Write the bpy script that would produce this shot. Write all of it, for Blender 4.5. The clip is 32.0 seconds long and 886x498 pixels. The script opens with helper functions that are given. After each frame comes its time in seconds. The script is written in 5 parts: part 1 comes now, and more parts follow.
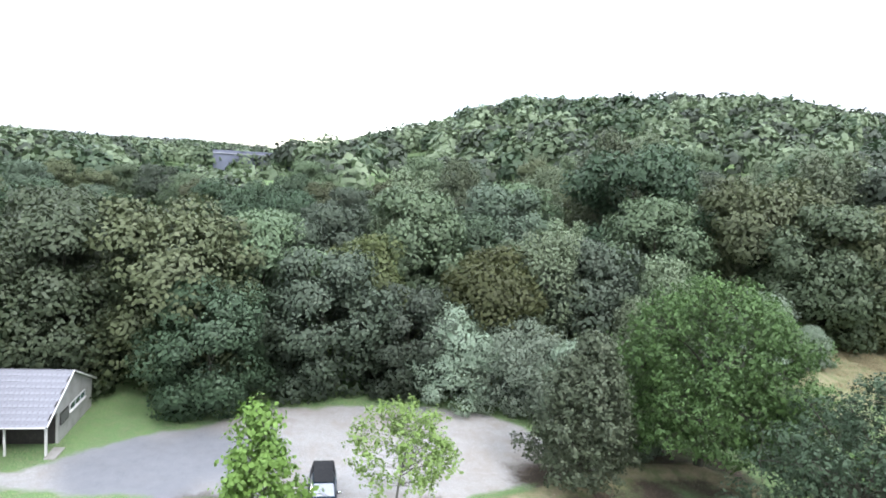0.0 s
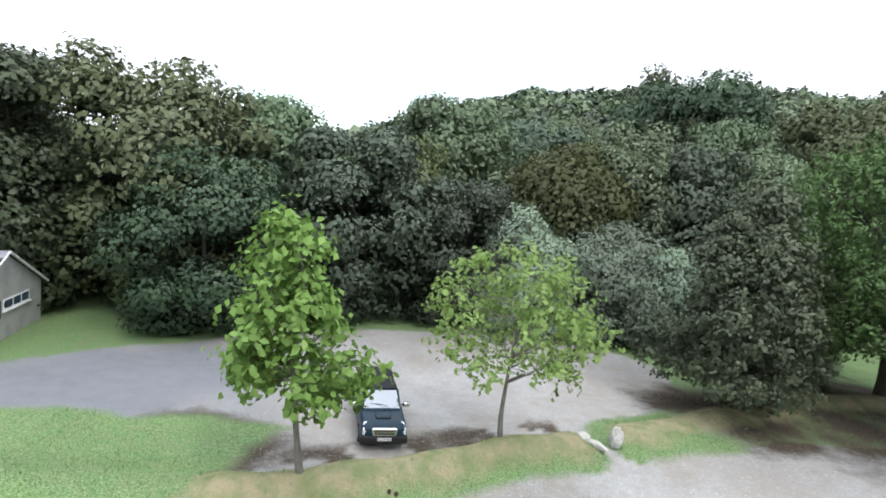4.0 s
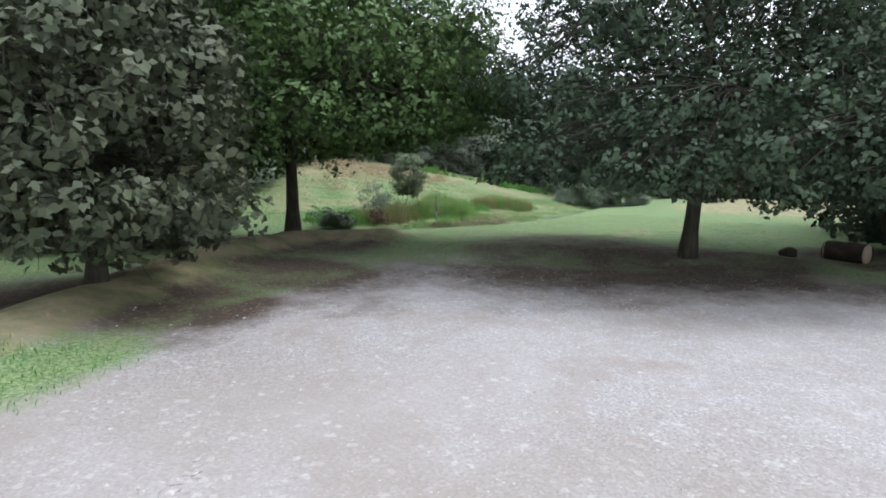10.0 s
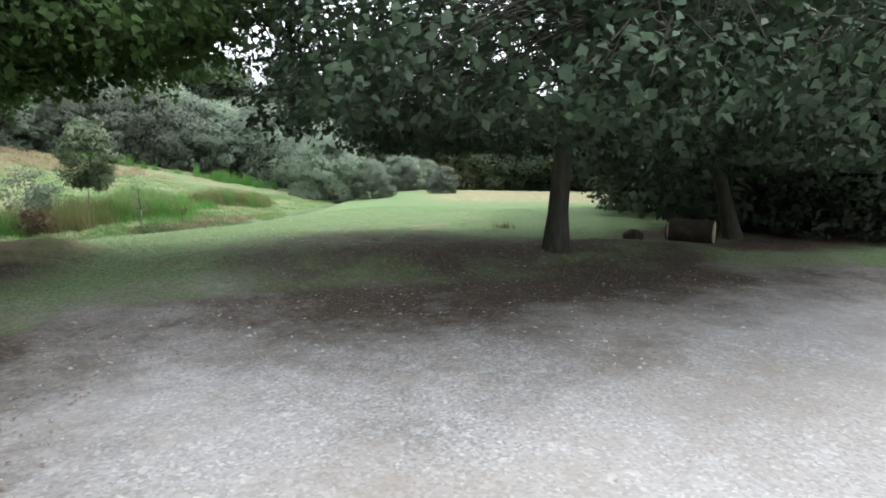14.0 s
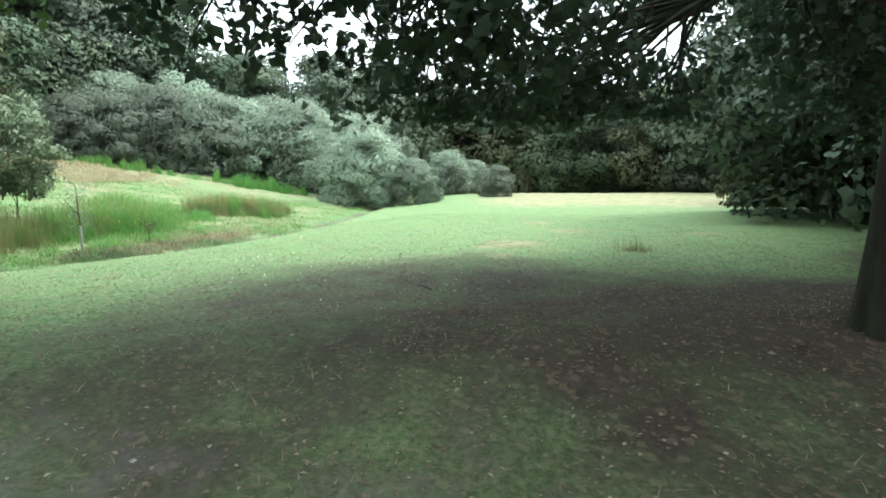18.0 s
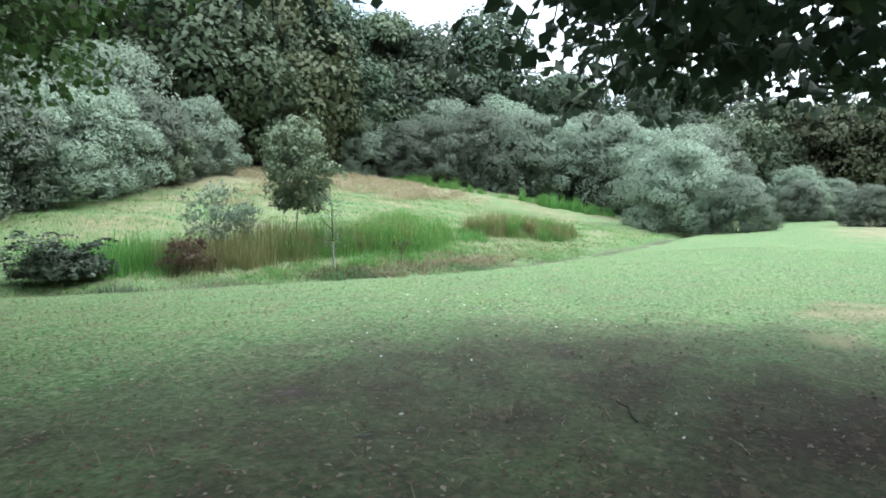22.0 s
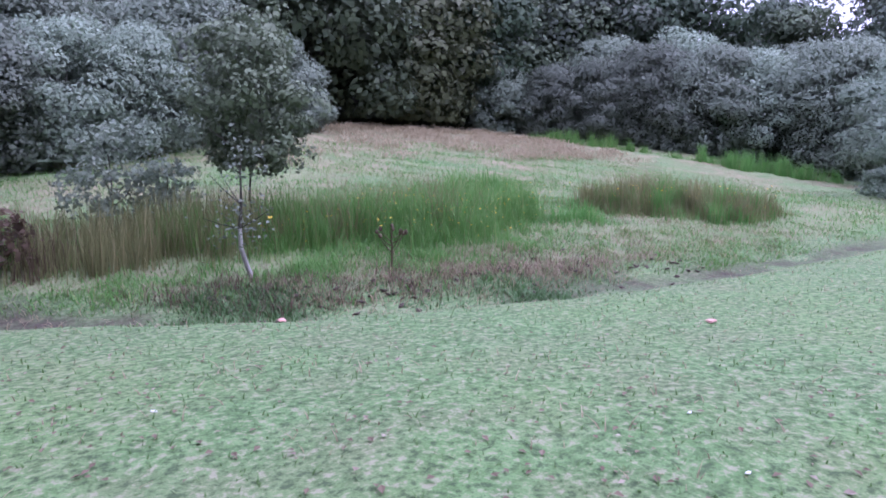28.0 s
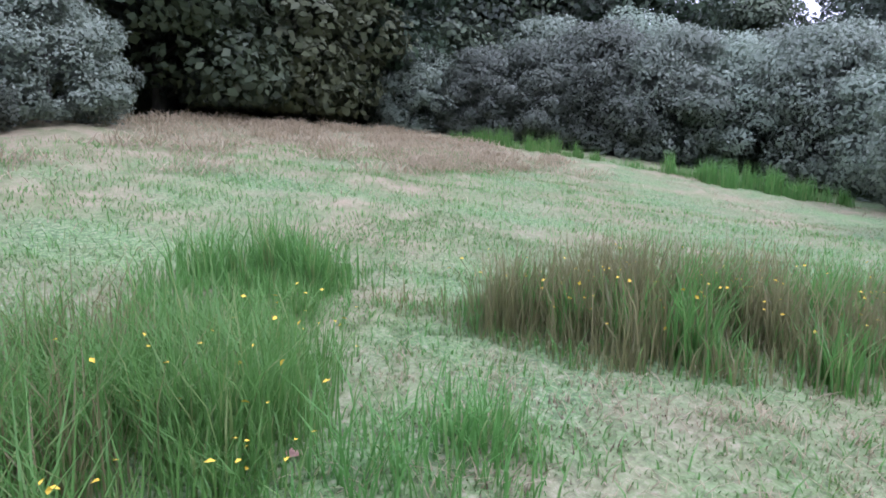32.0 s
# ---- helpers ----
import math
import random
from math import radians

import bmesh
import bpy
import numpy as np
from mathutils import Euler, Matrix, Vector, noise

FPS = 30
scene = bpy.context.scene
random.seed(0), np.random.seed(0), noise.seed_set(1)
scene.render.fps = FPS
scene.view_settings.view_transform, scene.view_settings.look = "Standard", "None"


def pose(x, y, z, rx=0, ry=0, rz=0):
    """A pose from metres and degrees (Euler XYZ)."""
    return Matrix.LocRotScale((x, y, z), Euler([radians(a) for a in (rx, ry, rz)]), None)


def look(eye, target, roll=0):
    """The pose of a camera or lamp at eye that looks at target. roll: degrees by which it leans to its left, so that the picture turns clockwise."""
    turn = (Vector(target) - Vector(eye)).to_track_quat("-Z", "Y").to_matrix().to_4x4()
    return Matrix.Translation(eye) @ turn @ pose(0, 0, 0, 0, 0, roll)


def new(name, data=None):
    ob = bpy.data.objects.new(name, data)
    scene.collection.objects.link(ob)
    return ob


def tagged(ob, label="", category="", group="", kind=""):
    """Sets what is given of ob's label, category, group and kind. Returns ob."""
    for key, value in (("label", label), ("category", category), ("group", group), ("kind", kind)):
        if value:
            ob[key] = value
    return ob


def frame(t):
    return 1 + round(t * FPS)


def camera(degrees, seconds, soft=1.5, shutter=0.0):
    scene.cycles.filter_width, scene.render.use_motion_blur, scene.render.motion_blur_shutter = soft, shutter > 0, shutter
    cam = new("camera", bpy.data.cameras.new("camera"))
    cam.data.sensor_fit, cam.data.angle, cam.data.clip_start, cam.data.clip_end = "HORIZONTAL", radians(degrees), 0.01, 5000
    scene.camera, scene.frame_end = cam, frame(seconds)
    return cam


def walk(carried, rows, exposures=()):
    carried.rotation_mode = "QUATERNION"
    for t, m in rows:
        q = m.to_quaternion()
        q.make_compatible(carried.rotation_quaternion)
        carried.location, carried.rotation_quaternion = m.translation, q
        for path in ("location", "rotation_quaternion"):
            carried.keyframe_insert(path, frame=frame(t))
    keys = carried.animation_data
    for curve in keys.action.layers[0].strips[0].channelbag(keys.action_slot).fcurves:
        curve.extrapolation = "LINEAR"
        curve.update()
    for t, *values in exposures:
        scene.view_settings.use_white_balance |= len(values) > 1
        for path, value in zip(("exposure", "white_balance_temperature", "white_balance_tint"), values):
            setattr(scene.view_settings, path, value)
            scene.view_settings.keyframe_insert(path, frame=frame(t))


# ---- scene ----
from collections import defaultdict

METRES = 1.6  # one unit of the plan below, in metres
cam = camera(74.5, 32.0, soft=1.8)
PATH = [
    (0, (-0.966, 5.757, 21.844), (-0.757, 9.714, 21.299), 5.48),
    (0.5, (-1.574, 8.860, 19.468), (-1.313, 12.844, 19.230), 4.62),
    (1, (-1.917, 11.461, 17.230), (-1.800, 15.458, 17.111), 2.05),
    (1.5, (-2.066, 13.450, 15.154), (-1.937, 17.447, 15.079), 1.79),
    (2, (-2.175, 14.634, 13.615), (-2.109, 18.622, 13.322), 2.72),
    (2.5, (-2.364, 15.170, 12.664), (-2.457, 19.156, 12.342), 5.20),
    (4.5, (-4.951, 17.916, 9.577), (-4.274, 21.823, 9.049), 5.96),
    (5, (-4.864, 18.369, 8.985), (-3.084, 21.886, 8.305), 5.18),
    (5.5, (-4.476, 19.136, 8.115), (-2.586, 22.519, 7.125), 6.27),
    (6, (-4.069, 20.306, 7.494), (-2.154, 23.643, 6.401), 7.02),
    (6.5, (-3.700, 21.740, 7.223), (-1.439, 24.842, 6.097), 5.59),
    (7, (-2.910, 23.331, 6.897), (-0.184, 26.046, 5.803), 3.36),
    (7.5, (-1.783, 24.976, 6.416), (1.162, 27.498, 5.434), 2.99),
    (8, (-0.349, 26.630, 5.715), (2.811, 28.993, 5.055), 2.62),
    (8.5, (0.938, 28.209, 4.705), (4.268, 30.340, 4.097), 1.66),
    (9, (2.145, 29.507, 3.935), (5.496, 31.611, 3.351), 0.80),
    (9.5, (3.265, 30.695, 3.532), (6.683, 32.701, 2.990), 1.39),
    (10, (4.302, 31.758, 3.138), (7.834, 33.555, 2.596), 1.33),
    (10.5, (5.283, 32.731, 2.885), (8.904, 34.340, 2.338), 1.21),
    (11, (6.161, 33.669, 2.543), (10.068, 34.379, 2.069), 0.03),
    (11.5, (7.188, 34.290, 2.409), (11.160, 34.428, 1.961), -2.13),
    (12, (7.896, 34.762, 2.313), (11.867, 34.839, 1.844), -0.66),
    (12.5, (8.788, 35.187, 2.278), (12.756, 35.260, 1.781), 0.26),
    (13, (9.828, 35.546, 2.199), (13.796, 35.465, 1.699), 0.66),
    (13.5, (10.792, 35.903, 2.139), (14.759, 35.793, 1.641), 0.76),
    (14, (11.778, 36.238, 2.132), (15.745, 36.184, 1.627), 0.68),
    (14.5, (12.816, 36.533, 2.127), (16.780, 36.381, 1.613), 0.23),
    (16.5, (17.249, 37.166, 1.987), (21.215, 37.117, 1.465), -0.60),
    (17, (18.282, 37.208, 1.931), (22.248, 37.172, 1.415), -0.89),
    (17.5, (19.313, 37.231, 1.849), (23.281, 37.375, 1.359), -0.62),
    (18, (20.304, 37.209, 1.812), (24.269, 37.444, 1.336), -0.31),
    (18.5, (21.174, 37.193, 1.848), (25.125, 37.701, 1.482), 0.09),
    (19, (21.929, 37.168, 1.915), (25.851, 37.880, 1.578), 0.19),
    (19.5, (22.529, 37.106, 1.872), (26.432, 37.929, 1.564), -0.14),
    (20, (23.009, 37.037, 1.806), (26.857, 38.086, 1.502), 0.39),
    (20.5, (23.457, 36.987, 1.729), (27.162, 38.464, 1.426), 0.46),
    (21, (23.815, 36.909, 1.736), (27.373, 38.709, 1.417), 0.50),
    (21.5, (24.226, 36.831, 1.754), (27.662, 38.851, 1.421), -0.04),
    (22, (24.631, 36.731, 1.772), (27.912, 38.993, 1.430), 0.58),
    (22.5, (25.010, 36.625, 1.791), (28.156, 39.062, 1.385), 0.34),
    (23, (25.508, 36.587, 1.767), (28.503, 39.182, 1.222), 0.23),
    (23.5, (26.164, 36.602, 1.665), (29.132, 39.221, 1.086), 0.55),
    (24, (26.988, 36.932, 1.550), (29.721, 39.792, 0.955), 1.76),
    (24.5, (27.830, 37.405, 1.474), (30.335, 40.467, 0.885), 2.31),
    (26.5, (30.912, 38.362, 1.476), (33.131, 41.650, 0.959), 0.60),
    (27, (31.703, 38.860, 1.452), (33.924, 42.141, 0.899), 0.73),
    (27.5, (32.576, 39.506, 1.441), (34.896, 42.712, 0.863), 0.37),
    (28, (33.487, 40.220, 1.453), (35.934, 43.331, 0.880), 0.09),
    (28.5, (34.396, 40.969, 1.469), (36.952, 43.995, 0.911), -0.67),
    (29, (35.379, 41.724, 1.517), (37.986, 44.706, 0.960), -0.67),
    (29.5, (36.420, 42.473, 1.527), (39.058, 45.429, 0.976), -1.52),
    (30, (37.461, 43.195, 1.551), (40.117, 46.133, 0.991), -1.01),
    (30.5, (38.542, 43.913, 1.549), (41.209, 46.840, 0.984), 0.12),
    (31, (39.649, 44.702, 1.692), (42.331, 47.608, 1.087), -0.09),
    (31.5, (40.838, 45.613, 1.750), (43.535, 48.501, 1.130), -0.34),
    (32, (41.943, 46.498, 2.061), (44.679, 49.355, 1.471), 0.82),
]
EXPOSURES = [(0, 0.65, 6100, 14), (0.5, 0.25, 6150, 11), (1.0, -0.35, 6200, 9), (2.5, -0.5, 6200, 8), (3.5, -0.15, 6250, 10), (4.5, 0.35, 6250, 13), (5, 0.3, 6250, 13), (6, -0.15, 6200, 15), (7, -0.12, 6200, 15),
             (9, 0.18, 6150, 16), (12, 0.12, 6120, 17), (14, 0.48, 6300, 12), (17, 1.1, 6300, -1), (19, 1.0, 5950, 6), (23, 0.6, 5800, 8), (26.5, 0.2, 5180, 50), (29, 0.3, 5250, 50), (32, 0.32, 5400, 38)]
walk(cam, [(t, look(eye, target, roll)) for t, eye, target, roll in PATH], EXPOSURES)

# ---- world and sun: a bright overcast sky with thin blue gaps ----
SUN_AZ, SUN_EL = radians(150), radians(52)
world = bpy.data.worlds.new("sky")
scene.world = world
world.use_nodes = True
wn, wl = world.node_tree.nodes, world.node_tree.links
wn.clear()
w_out, w_bg, w_mix = wn.new("ShaderNodeOutputWorld"), wn.new("ShaderNodeBackground"), wn.new("ShaderNodeMixRGB")
sky = wn.new("ShaderNodeTexSky")
sky.sky_type, sky.sun_disc = "NISHITA", False
sky.sun_elevation, sky.sun_rotation = SUN_EL, SUN_AZ
w_tc, w_noise, w_ramp = wn.new("ShaderNodeTexCoord"), wn.new("ShaderNodeTexNoise"), wn.new("ShaderNodeValToRGB")
w_noise.inputs["Scale"].default_value, w_noise.inputs["Detail"].default_value = 2.2, 5
w_ramp.color_ramp.elements[0].position, w_ramp.color_ramp.elements[1].position = 0.36, 0.50
w_ramp.color_ramp.elements[0].color = (0.3, 0.3, 0.3, 1)
w_sep, w_map, w_cloud = wn.new("ShaderNodeSeparateXYZ"), wn.new("ShaderNodeMapRange"), wn.new("ShaderNodeMixRGB")
w_cloud.inputs[1].default_value, w_cloud.inputs[2].default_value = (8.2, 8.6, 9.0, 1), (18.5, 19.2, 20.0, 1)
wl.new(w_tc.outputs["Generated"], w_sep.inputs[0])
wl.new(w_sep.outputs["Z"], w_map.inputs["Value"])
wl.new(w_map.outputs[0], w_cloud.inputs[0])
wl.new(w_cloud.outputs[0], w_mix.inputs[2])
w_bg.inputs["Strength"].default_value = 0.13
wl.new(w_tc.outputs["Generated"], w_noise.inputs["Vector"])
wl.new(w_noise.outputs["Fac"], w_ramp.inputs["Fac"])
wl.new(w_ramp.outputs["Color"], w_mix.inputs[0])
w_gap = wn.new("ShaderNodeMixRGB")
w_gap.blend_type = "MULTIPLY"
w_gap.inputs[0].default_value, w_gap.inputs[2].default_value = 1.0, (2.6, 2.4, 2.1, 1)
wl.new(sky.outputs["Color"], w_gap.inputs[1])
wl.new(w_gap.outputs["Color"], w_mix.inputs[1])
wl.new(w_mix.outputs["Color"], w_bg.inputs["Color"])
wl.new(w_bg.outputs["Background"], w_out.inputs["Surface"])
sun_data = bpy.data.lights.new("sun", "SUN")
sun_data.energy, sun_data.angle, sun_data.color = 1.5, radians(12), (1.0, 0.97, 0.92)
sun = new("sun", sun_data)
sun.matrix_world = look((0, 0, 60), (-math.sin(SUN_AZ) * math.cos(SUN_EL), -math.cos(SUN_AZ) * math.cos(SUN_EL), 60 - math.sin(SUN_EL)))

# ---- materials ----
MATS = {}


class Mat:
    """A small builder of node materials."""

    def __init__(self, name, rough=0.8, metal=0.0, spec=0.3):
        self.m = bpy.data.materials.new(name)
        self.m.use_nodes = True
        self.n, self.l = self.m.node_tree.nodes, self.m.node_tree.links
        self.bsdf = self.n["Principled BSDF"]
        self.bsdf.inputs["Roughness"].default_value = rough
        self.bsdf.inputs["Metallic"].default_value = metal
        self.bsdf.inputs["Specular IOR Level"].default_value = spec
        MATS[name] = self.m

    def node(self, kind, **values):
        nd = self.n.new(kind)
        for k, v in values.items():
            nd.inputs[k].default_value = v
        return nd

    def coords(self, kind="Object"):
        return self.n.new("ShaderNodeTexCoord").outputs[kind]

    def noise(self, scale, detail=4, vec=None, rough=0.55):
        nd = self.node("ShaderNodeTexNoise", Scale=scale, Detail=detail, Roughness=rough)
        self.l.new(vec if vec is not None else self.coords(), nd.inputs["Vector"])
        return nd.outputs["Fac"]

    def voronoi(self, scale, out="Distance", vec=None):
        nd = self.node("ShaderNodeTexVoronoi", Scale=scale)
        self.l.new(vec if vec is not None else self.coords(), nd.inputs["Vector"])
        return nd.outputs[out]

    def ramp(self, fac, stops):
        nd = self.n.new("ShaderNodeValToRGB")
        els = nd.color_ramp.elements
        while len(els) < len(stops):
            els.new(0.5)
        for e, (p, c) in zip(els, stops):
            e.position = p
            e.color = (*c, 1) if len(c) == 3 else c
        self.l.new(fac, nd.inputs["Fac"])
        return nd.outputs["Color"]

    def mix(self, fac, a, b, kind="MIX"):
        nd = self.n.new("ShaderNodeMixRGB")
        nd.blend_type = kind
        for i, v in enumerate((fac, a, b)):
            if isinstance(v, (int, float)):
                nd.inputs[i].default_value = v if i == 0 else (v, v, v, 1)
            elif isinstance(v, tuple):
                nd.inputs[i].default_value = (*v, 1)
            else:
                self.l.new(v, nd.inputs[i])
        return nd.outputs["Color"]

    def math(self, op, a, b=0.0):
        nd = self.n.new("ShaderNodeMath")
        nd.operation = op
        for i, v in enumerate((a, b)):
            if isinstance(v, (int, float)):
                nd.inputs[i].default_value = v
            else:
                self.l.new(v, nd.inputs[i])
        return nd.outputs[0]

    def color(self, c):
        if isinstance(c, tuple):
            self.bsdf.inputs["Base Color"].default_value = (*c, 1)
        else:
            self.l.new(c, self.bsdf.inputs["Base Color"])
        return self

    def bump(self, height, strength=0.4, dist=0.02):
        nd = self.node("ShaderNodeBump", Strength=strength, Distance=dist)
        self.l.new(height, nd.inputs["Height"])
        self.l.new(nd.outputs["Normal"], self.bsdf.inputs["Normal"])
        return self


def b_mix(a, b, k):
    return tuple(p + (q - p) * k for p, q in zip(a, b))


def foliage(name, dark, mid, light, translucent=0.3, gloss=0.55, vary=0.8):
    """Leaves: each leaf its own shade, some of the daylight passing through."""
    b = Mat(name, gloss, 0, 0.35)
    geo = b.n.new("ShaderNodeNewGeometry").outputs["Random Per Island"]
    info = b.n.new("ShaderNodeObjectInfo").outputs["Random"]
    c = b.ramp(geo, [(0.0, b_mix(dark, mid, 0.4)), (0.4, mid), (0.8, mid), (1.0, b_mix(mid, light, 0.8))])
    c = b.mix(b.ramp(b.noise(0.9, 3), [(0.3, (0.0,) * 3), (0.7, (0.55,) * 3)]), c, b.mix(0.5, dark, mid))
    hue = b.node("ShaderNodeHueSaturation")
    b.l.new(c, hue.inputs["Color"])
    b.l.new(b.math("MULTIPLY_ADD", info, vary), hue.inputs["Value"])
    hue.inputs["Value"].links[0].from_node.inputs[2].default_value = 1.02 - 0.5 * vary
    b.l.new(b.math("MULTIPLY_ADD", info, 0.03), hue.inputs["Hue"])
    hue.inputs["Hue"].links[0].from_node.inputs[2].default_value = 0.485
    b.color(hue.outputs["Color"])
    tr = b.n.new("ShaderNodeBsdfTranslucent")
    b.l.new(hue.outputs["Color"], tr.inputs["Color"])
    mx = b.n.new("ShaderNodeMixShader")
    mx.inputs[0].default_value = translucent
    b.l.new(b.bsdf.outputs[0], mx.inputs[1])
    b.l.new(tr.outputs[0], mx.inputs[2])
    b.l.new(mx.outputs[0], b.n["Material Output"].inputs["Surface"])
    return b.m


LEAF_OAK = foliage("oak_leaves", (0.035, 0.06, 0.032), (0.062, 0.102, 0.053), (0.12, 0.17, 0.092), 0.16, vary=0.1)
LEAF_GREEN = foliage("bright_leaves", (0.13, 0.22, 0.05), (0.22, 0.34, 0.08), (0.32, 0.46, 0.13), 0.4, vary=0.1)
LEAF_OAKG = foliage("green_oak_leaves", (0.05, 0.10, 0.032), (0.09, 0.175, 0.05), (0.155, 0.265, 0.08), 0.2, vary=0.1)
LEAF_ASH = foliage("ash_leaves", (0.17, 0.28, 0.08), (0.27, 0.43, 0.13), (0.36, 0.53, 0.19), 0.5, vary=0.1)
LEAF_LIME = foliage("lime_leaves", (0.06, 0.08, 0.05), (0.105, 0.13, 0.075), (0.19, 0.21, 0.13), 0.22, vary=0.1)
LEAF_WILLOW = foliage("willow_leaves", (0.14, 0.185, 0.135), (0.26, 0.32, 0.23), (0.39, 0.44, 0.34), 0.35)
LEAF_OLIVE = foliage("olive_leaves", (0.065, 0.08, 0.04), (0.115, 0.135, 0.065), (0.17, 0.19, 0.10), 0.2)
LEAF_BIRCH = foliage("birch_leaves", (0.10, 0.13, 0.075), (0.165, 0.205, 0.12), (0.23, 0.27, 0.17), 0.25)
LEAF_WOOD = foliage("wood_leaves", (0.06, 0.09, 0.05), (0.12, 0.165, 0.088), (0.20, 0.25, 0.14), 0.2)
LEAF_YEL = foliage("yellowing_leaves", (0.06, 0.075, 0.03), (0.105, 0.125, 0.045), (0.15, 0.165, 0.065))
LEAF_DARK = foliage("dark_leaves", (0.048, 0.07, 0.047), (0.09, 0.122, 0.078), (0.15, 0.19, 0.125), 0.15)
LEAF_RUSH = foliage("rush_blades", (0.075, 0.185, 0.04), (0.14, 0.30, 0.07), (0.35, 0.37, 0.15), translucent=0.5, vary=0.2)
LEAF_SEDGE = foliage("brown_rush_blades", (0.13, 0.145, 0.055), (0.22, 0.215, 0.095), (0.38, 0.31, 0.17), translucent=0.5, vary=0.2)
LEAF_BRACKEN = foliage("bracken_fronds", (0.045, 0.09, 0.03), (0.08, 0.15, 0.05), (0.13, 0.20, 0.08))
LEAF_DEAD = foliage("dead_stalks", (0.09, 0.065, 0.042), (0.15, 0.11, 0.07), (0.25, 0.19, 0.12), translucent=0.5, vary=0.2)
LEAF_LAWN = foliage("lawn_blades", (0.11, 0.195, 0.065), (0.17, 0.275, 0.10), (0.30, 0.37, 0.18), translucent=0.5, vary=0.2)


def bark(name, a, b_, scale):
    b = Mat(name, 0.9, 0, 0.15)
    t = b.node("ShaderNodeMapping", Scale=(1, 1, 0.22))
    b.l.new(b.coords(), t.inputs["Vector"])
    n1, n2 = b.noise(scale, 6, t.outputs[0]), b.noise(2.0, 3)
    b.color(b.mix(b.math("MULTIPLY", n2, 0.5), b.ramp(n1, [(0.3, a), (0.7, b_)]), (0.07, 0.085, 0.05)))
    b.bump(n1, 0.8, 0.03)
    return b.m


BARK = bark("bark", (0.022, 0.019, 0.016), (0.075, 0.064, 0.054), 14)
BARK_GREY = bark("grey_bark", (0.09, 0.085, 0.075), (0.24, 0.225, 0.20), 18)
BARK_PALE = bark("pale_bark", (0.25, 0.24, 0.22), (0.6, 0.58, 0.55), 10)


def ground_material():
    b = Mat("ground", 0.93, 0, 0.2)
    at = b.n.new("ShaderNodeAttribute")
    at.attribute_name = "zones"
    sep = b.n.new("ShaderNodeSeparateColor")
    b.l.new(at.outputs["Color"], sep.inputs[0])
    grass, hay, soil = sep.outputs[0], sep.outputs[1], sep.outputs[2]
    v = b.coords()
    n_big, n_mid, n_fine = b.noise(0.25, 4, v), b.noise(2.2, 5, v), b.noise(28, 4, v)
    peb, peb2 = b.voronoi(52, "Color", v), b.voronoi(19, "Color", v)
    pebs = b.n.new("ShaderNodeSeparateColor")
    b.l.new(peb, pebs.inputs[0])
    pebs2 = b.n.new("ShaderNodeSeparateColor")
    b.l.new(peb2, pebs2.inputs[0])
    gravel = b.ramp(pebs.outputs[0], [(0.0, (0.18, 0.175, 0.165)), (0.5, (0.28, 0.275, 0.265)), (0.88, (0.33, 0.325, 0.315)), (1.0, (0.45, 0.44, 0.43))])
    gravel = b.mix(b.ramp(b.noise(0.13, 3, v), [(0.38, (0.7,) * 3), (0.55, (0,) * 3)]), gravel, (0.255, 0.23, 0.20))
    gravel = b.mix(b.ramp(n_big, [(0.35, (0.0,) * 3), (0.7, (0.55,) * 3)]), gravel, (0.41, 0.405, 0.40))
    gravel = b.mix(b.ramp(pebs2.outputs[1], [(0.95, (0,) * 3), (0.98, (0.35,) * 3)]), gravel, (0.52, 0.51, 0.49))
    gravel = b.mix(b.ramp(n_mid, [(0.45, (0,) * 3), (0.75, (0.5,) * 3)]), gravel, (0.25, 0.225, 0.195))
    gravel = b.mix(b.ramp(b.noise(0.6, 6, v, 0.7), [(0.5, (0,) * 3), (0.68, (0.55,) * 3)]), gravel, (0.24, 0.21, 0.175))
    gravel = b.mix(b.math("MULTIPLY", at.outputs["Alpha"], 0.8), gravel, b.mix(n_mid, (0.10, 0.11, 0.13), (0.20, 0.21, 0.23)))
    # soil colour, set darker to carry some of the shade under the oaks
    shady_soil_c = b.mix(n_mid, b.ramp(n_fine, [(0.3, (0.035, 0.026, 0.02)), (0.7, (0.095, 0.074, 0.058))]), (0.06, 0.05, 0.036))
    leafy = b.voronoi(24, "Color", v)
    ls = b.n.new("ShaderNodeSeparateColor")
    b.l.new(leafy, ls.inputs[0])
    shady_soil_c = b.mix(b.ramp(ls.outputs[0], [(0.9, (0,) * 3), (0.94, (0.6,) * 3)]), shady_soil_c, (0.17, 0.13, 0.085))
    grass_c = b.ramp(b.noise(11, 6, v, 0.75), [(0.3, (0.075, 0.13, 0.05)), (0.5, (0.122, 0.225, 0.08)), (0.72, (0.20, 0.31, 0.135))])
    grass_c = b.mix(b.ramp(n_mid, [(0.42, (0,) * 3), (0.72, (0.7,) * 3)]), grass_c, (0.17, 0.20, 0.10))
    grass_c = b.mix(b.ramp(b.noise(0.7, 5, v, 0.65), [(0.45, (0,) * 3), (0.7, (0.6,) * 3)]), grass_c, (0.16, 0.26, 0.09))
    fleck = b.noise(26, 4, v, 0.75)
    grass_c = b.mix(b.ramp(fleck, [(0.53, (0,) * 3), (0.63, (0.8,) * 3)]), grass_c, (0.31, 0.30, 0.20))
    grass_c = b.mix(b.ramp(fleck, [(0.38, (0.85,) * 3), (0.49, (0,) * 3)]), grass_c, (0.055, 0.085, 0.04))
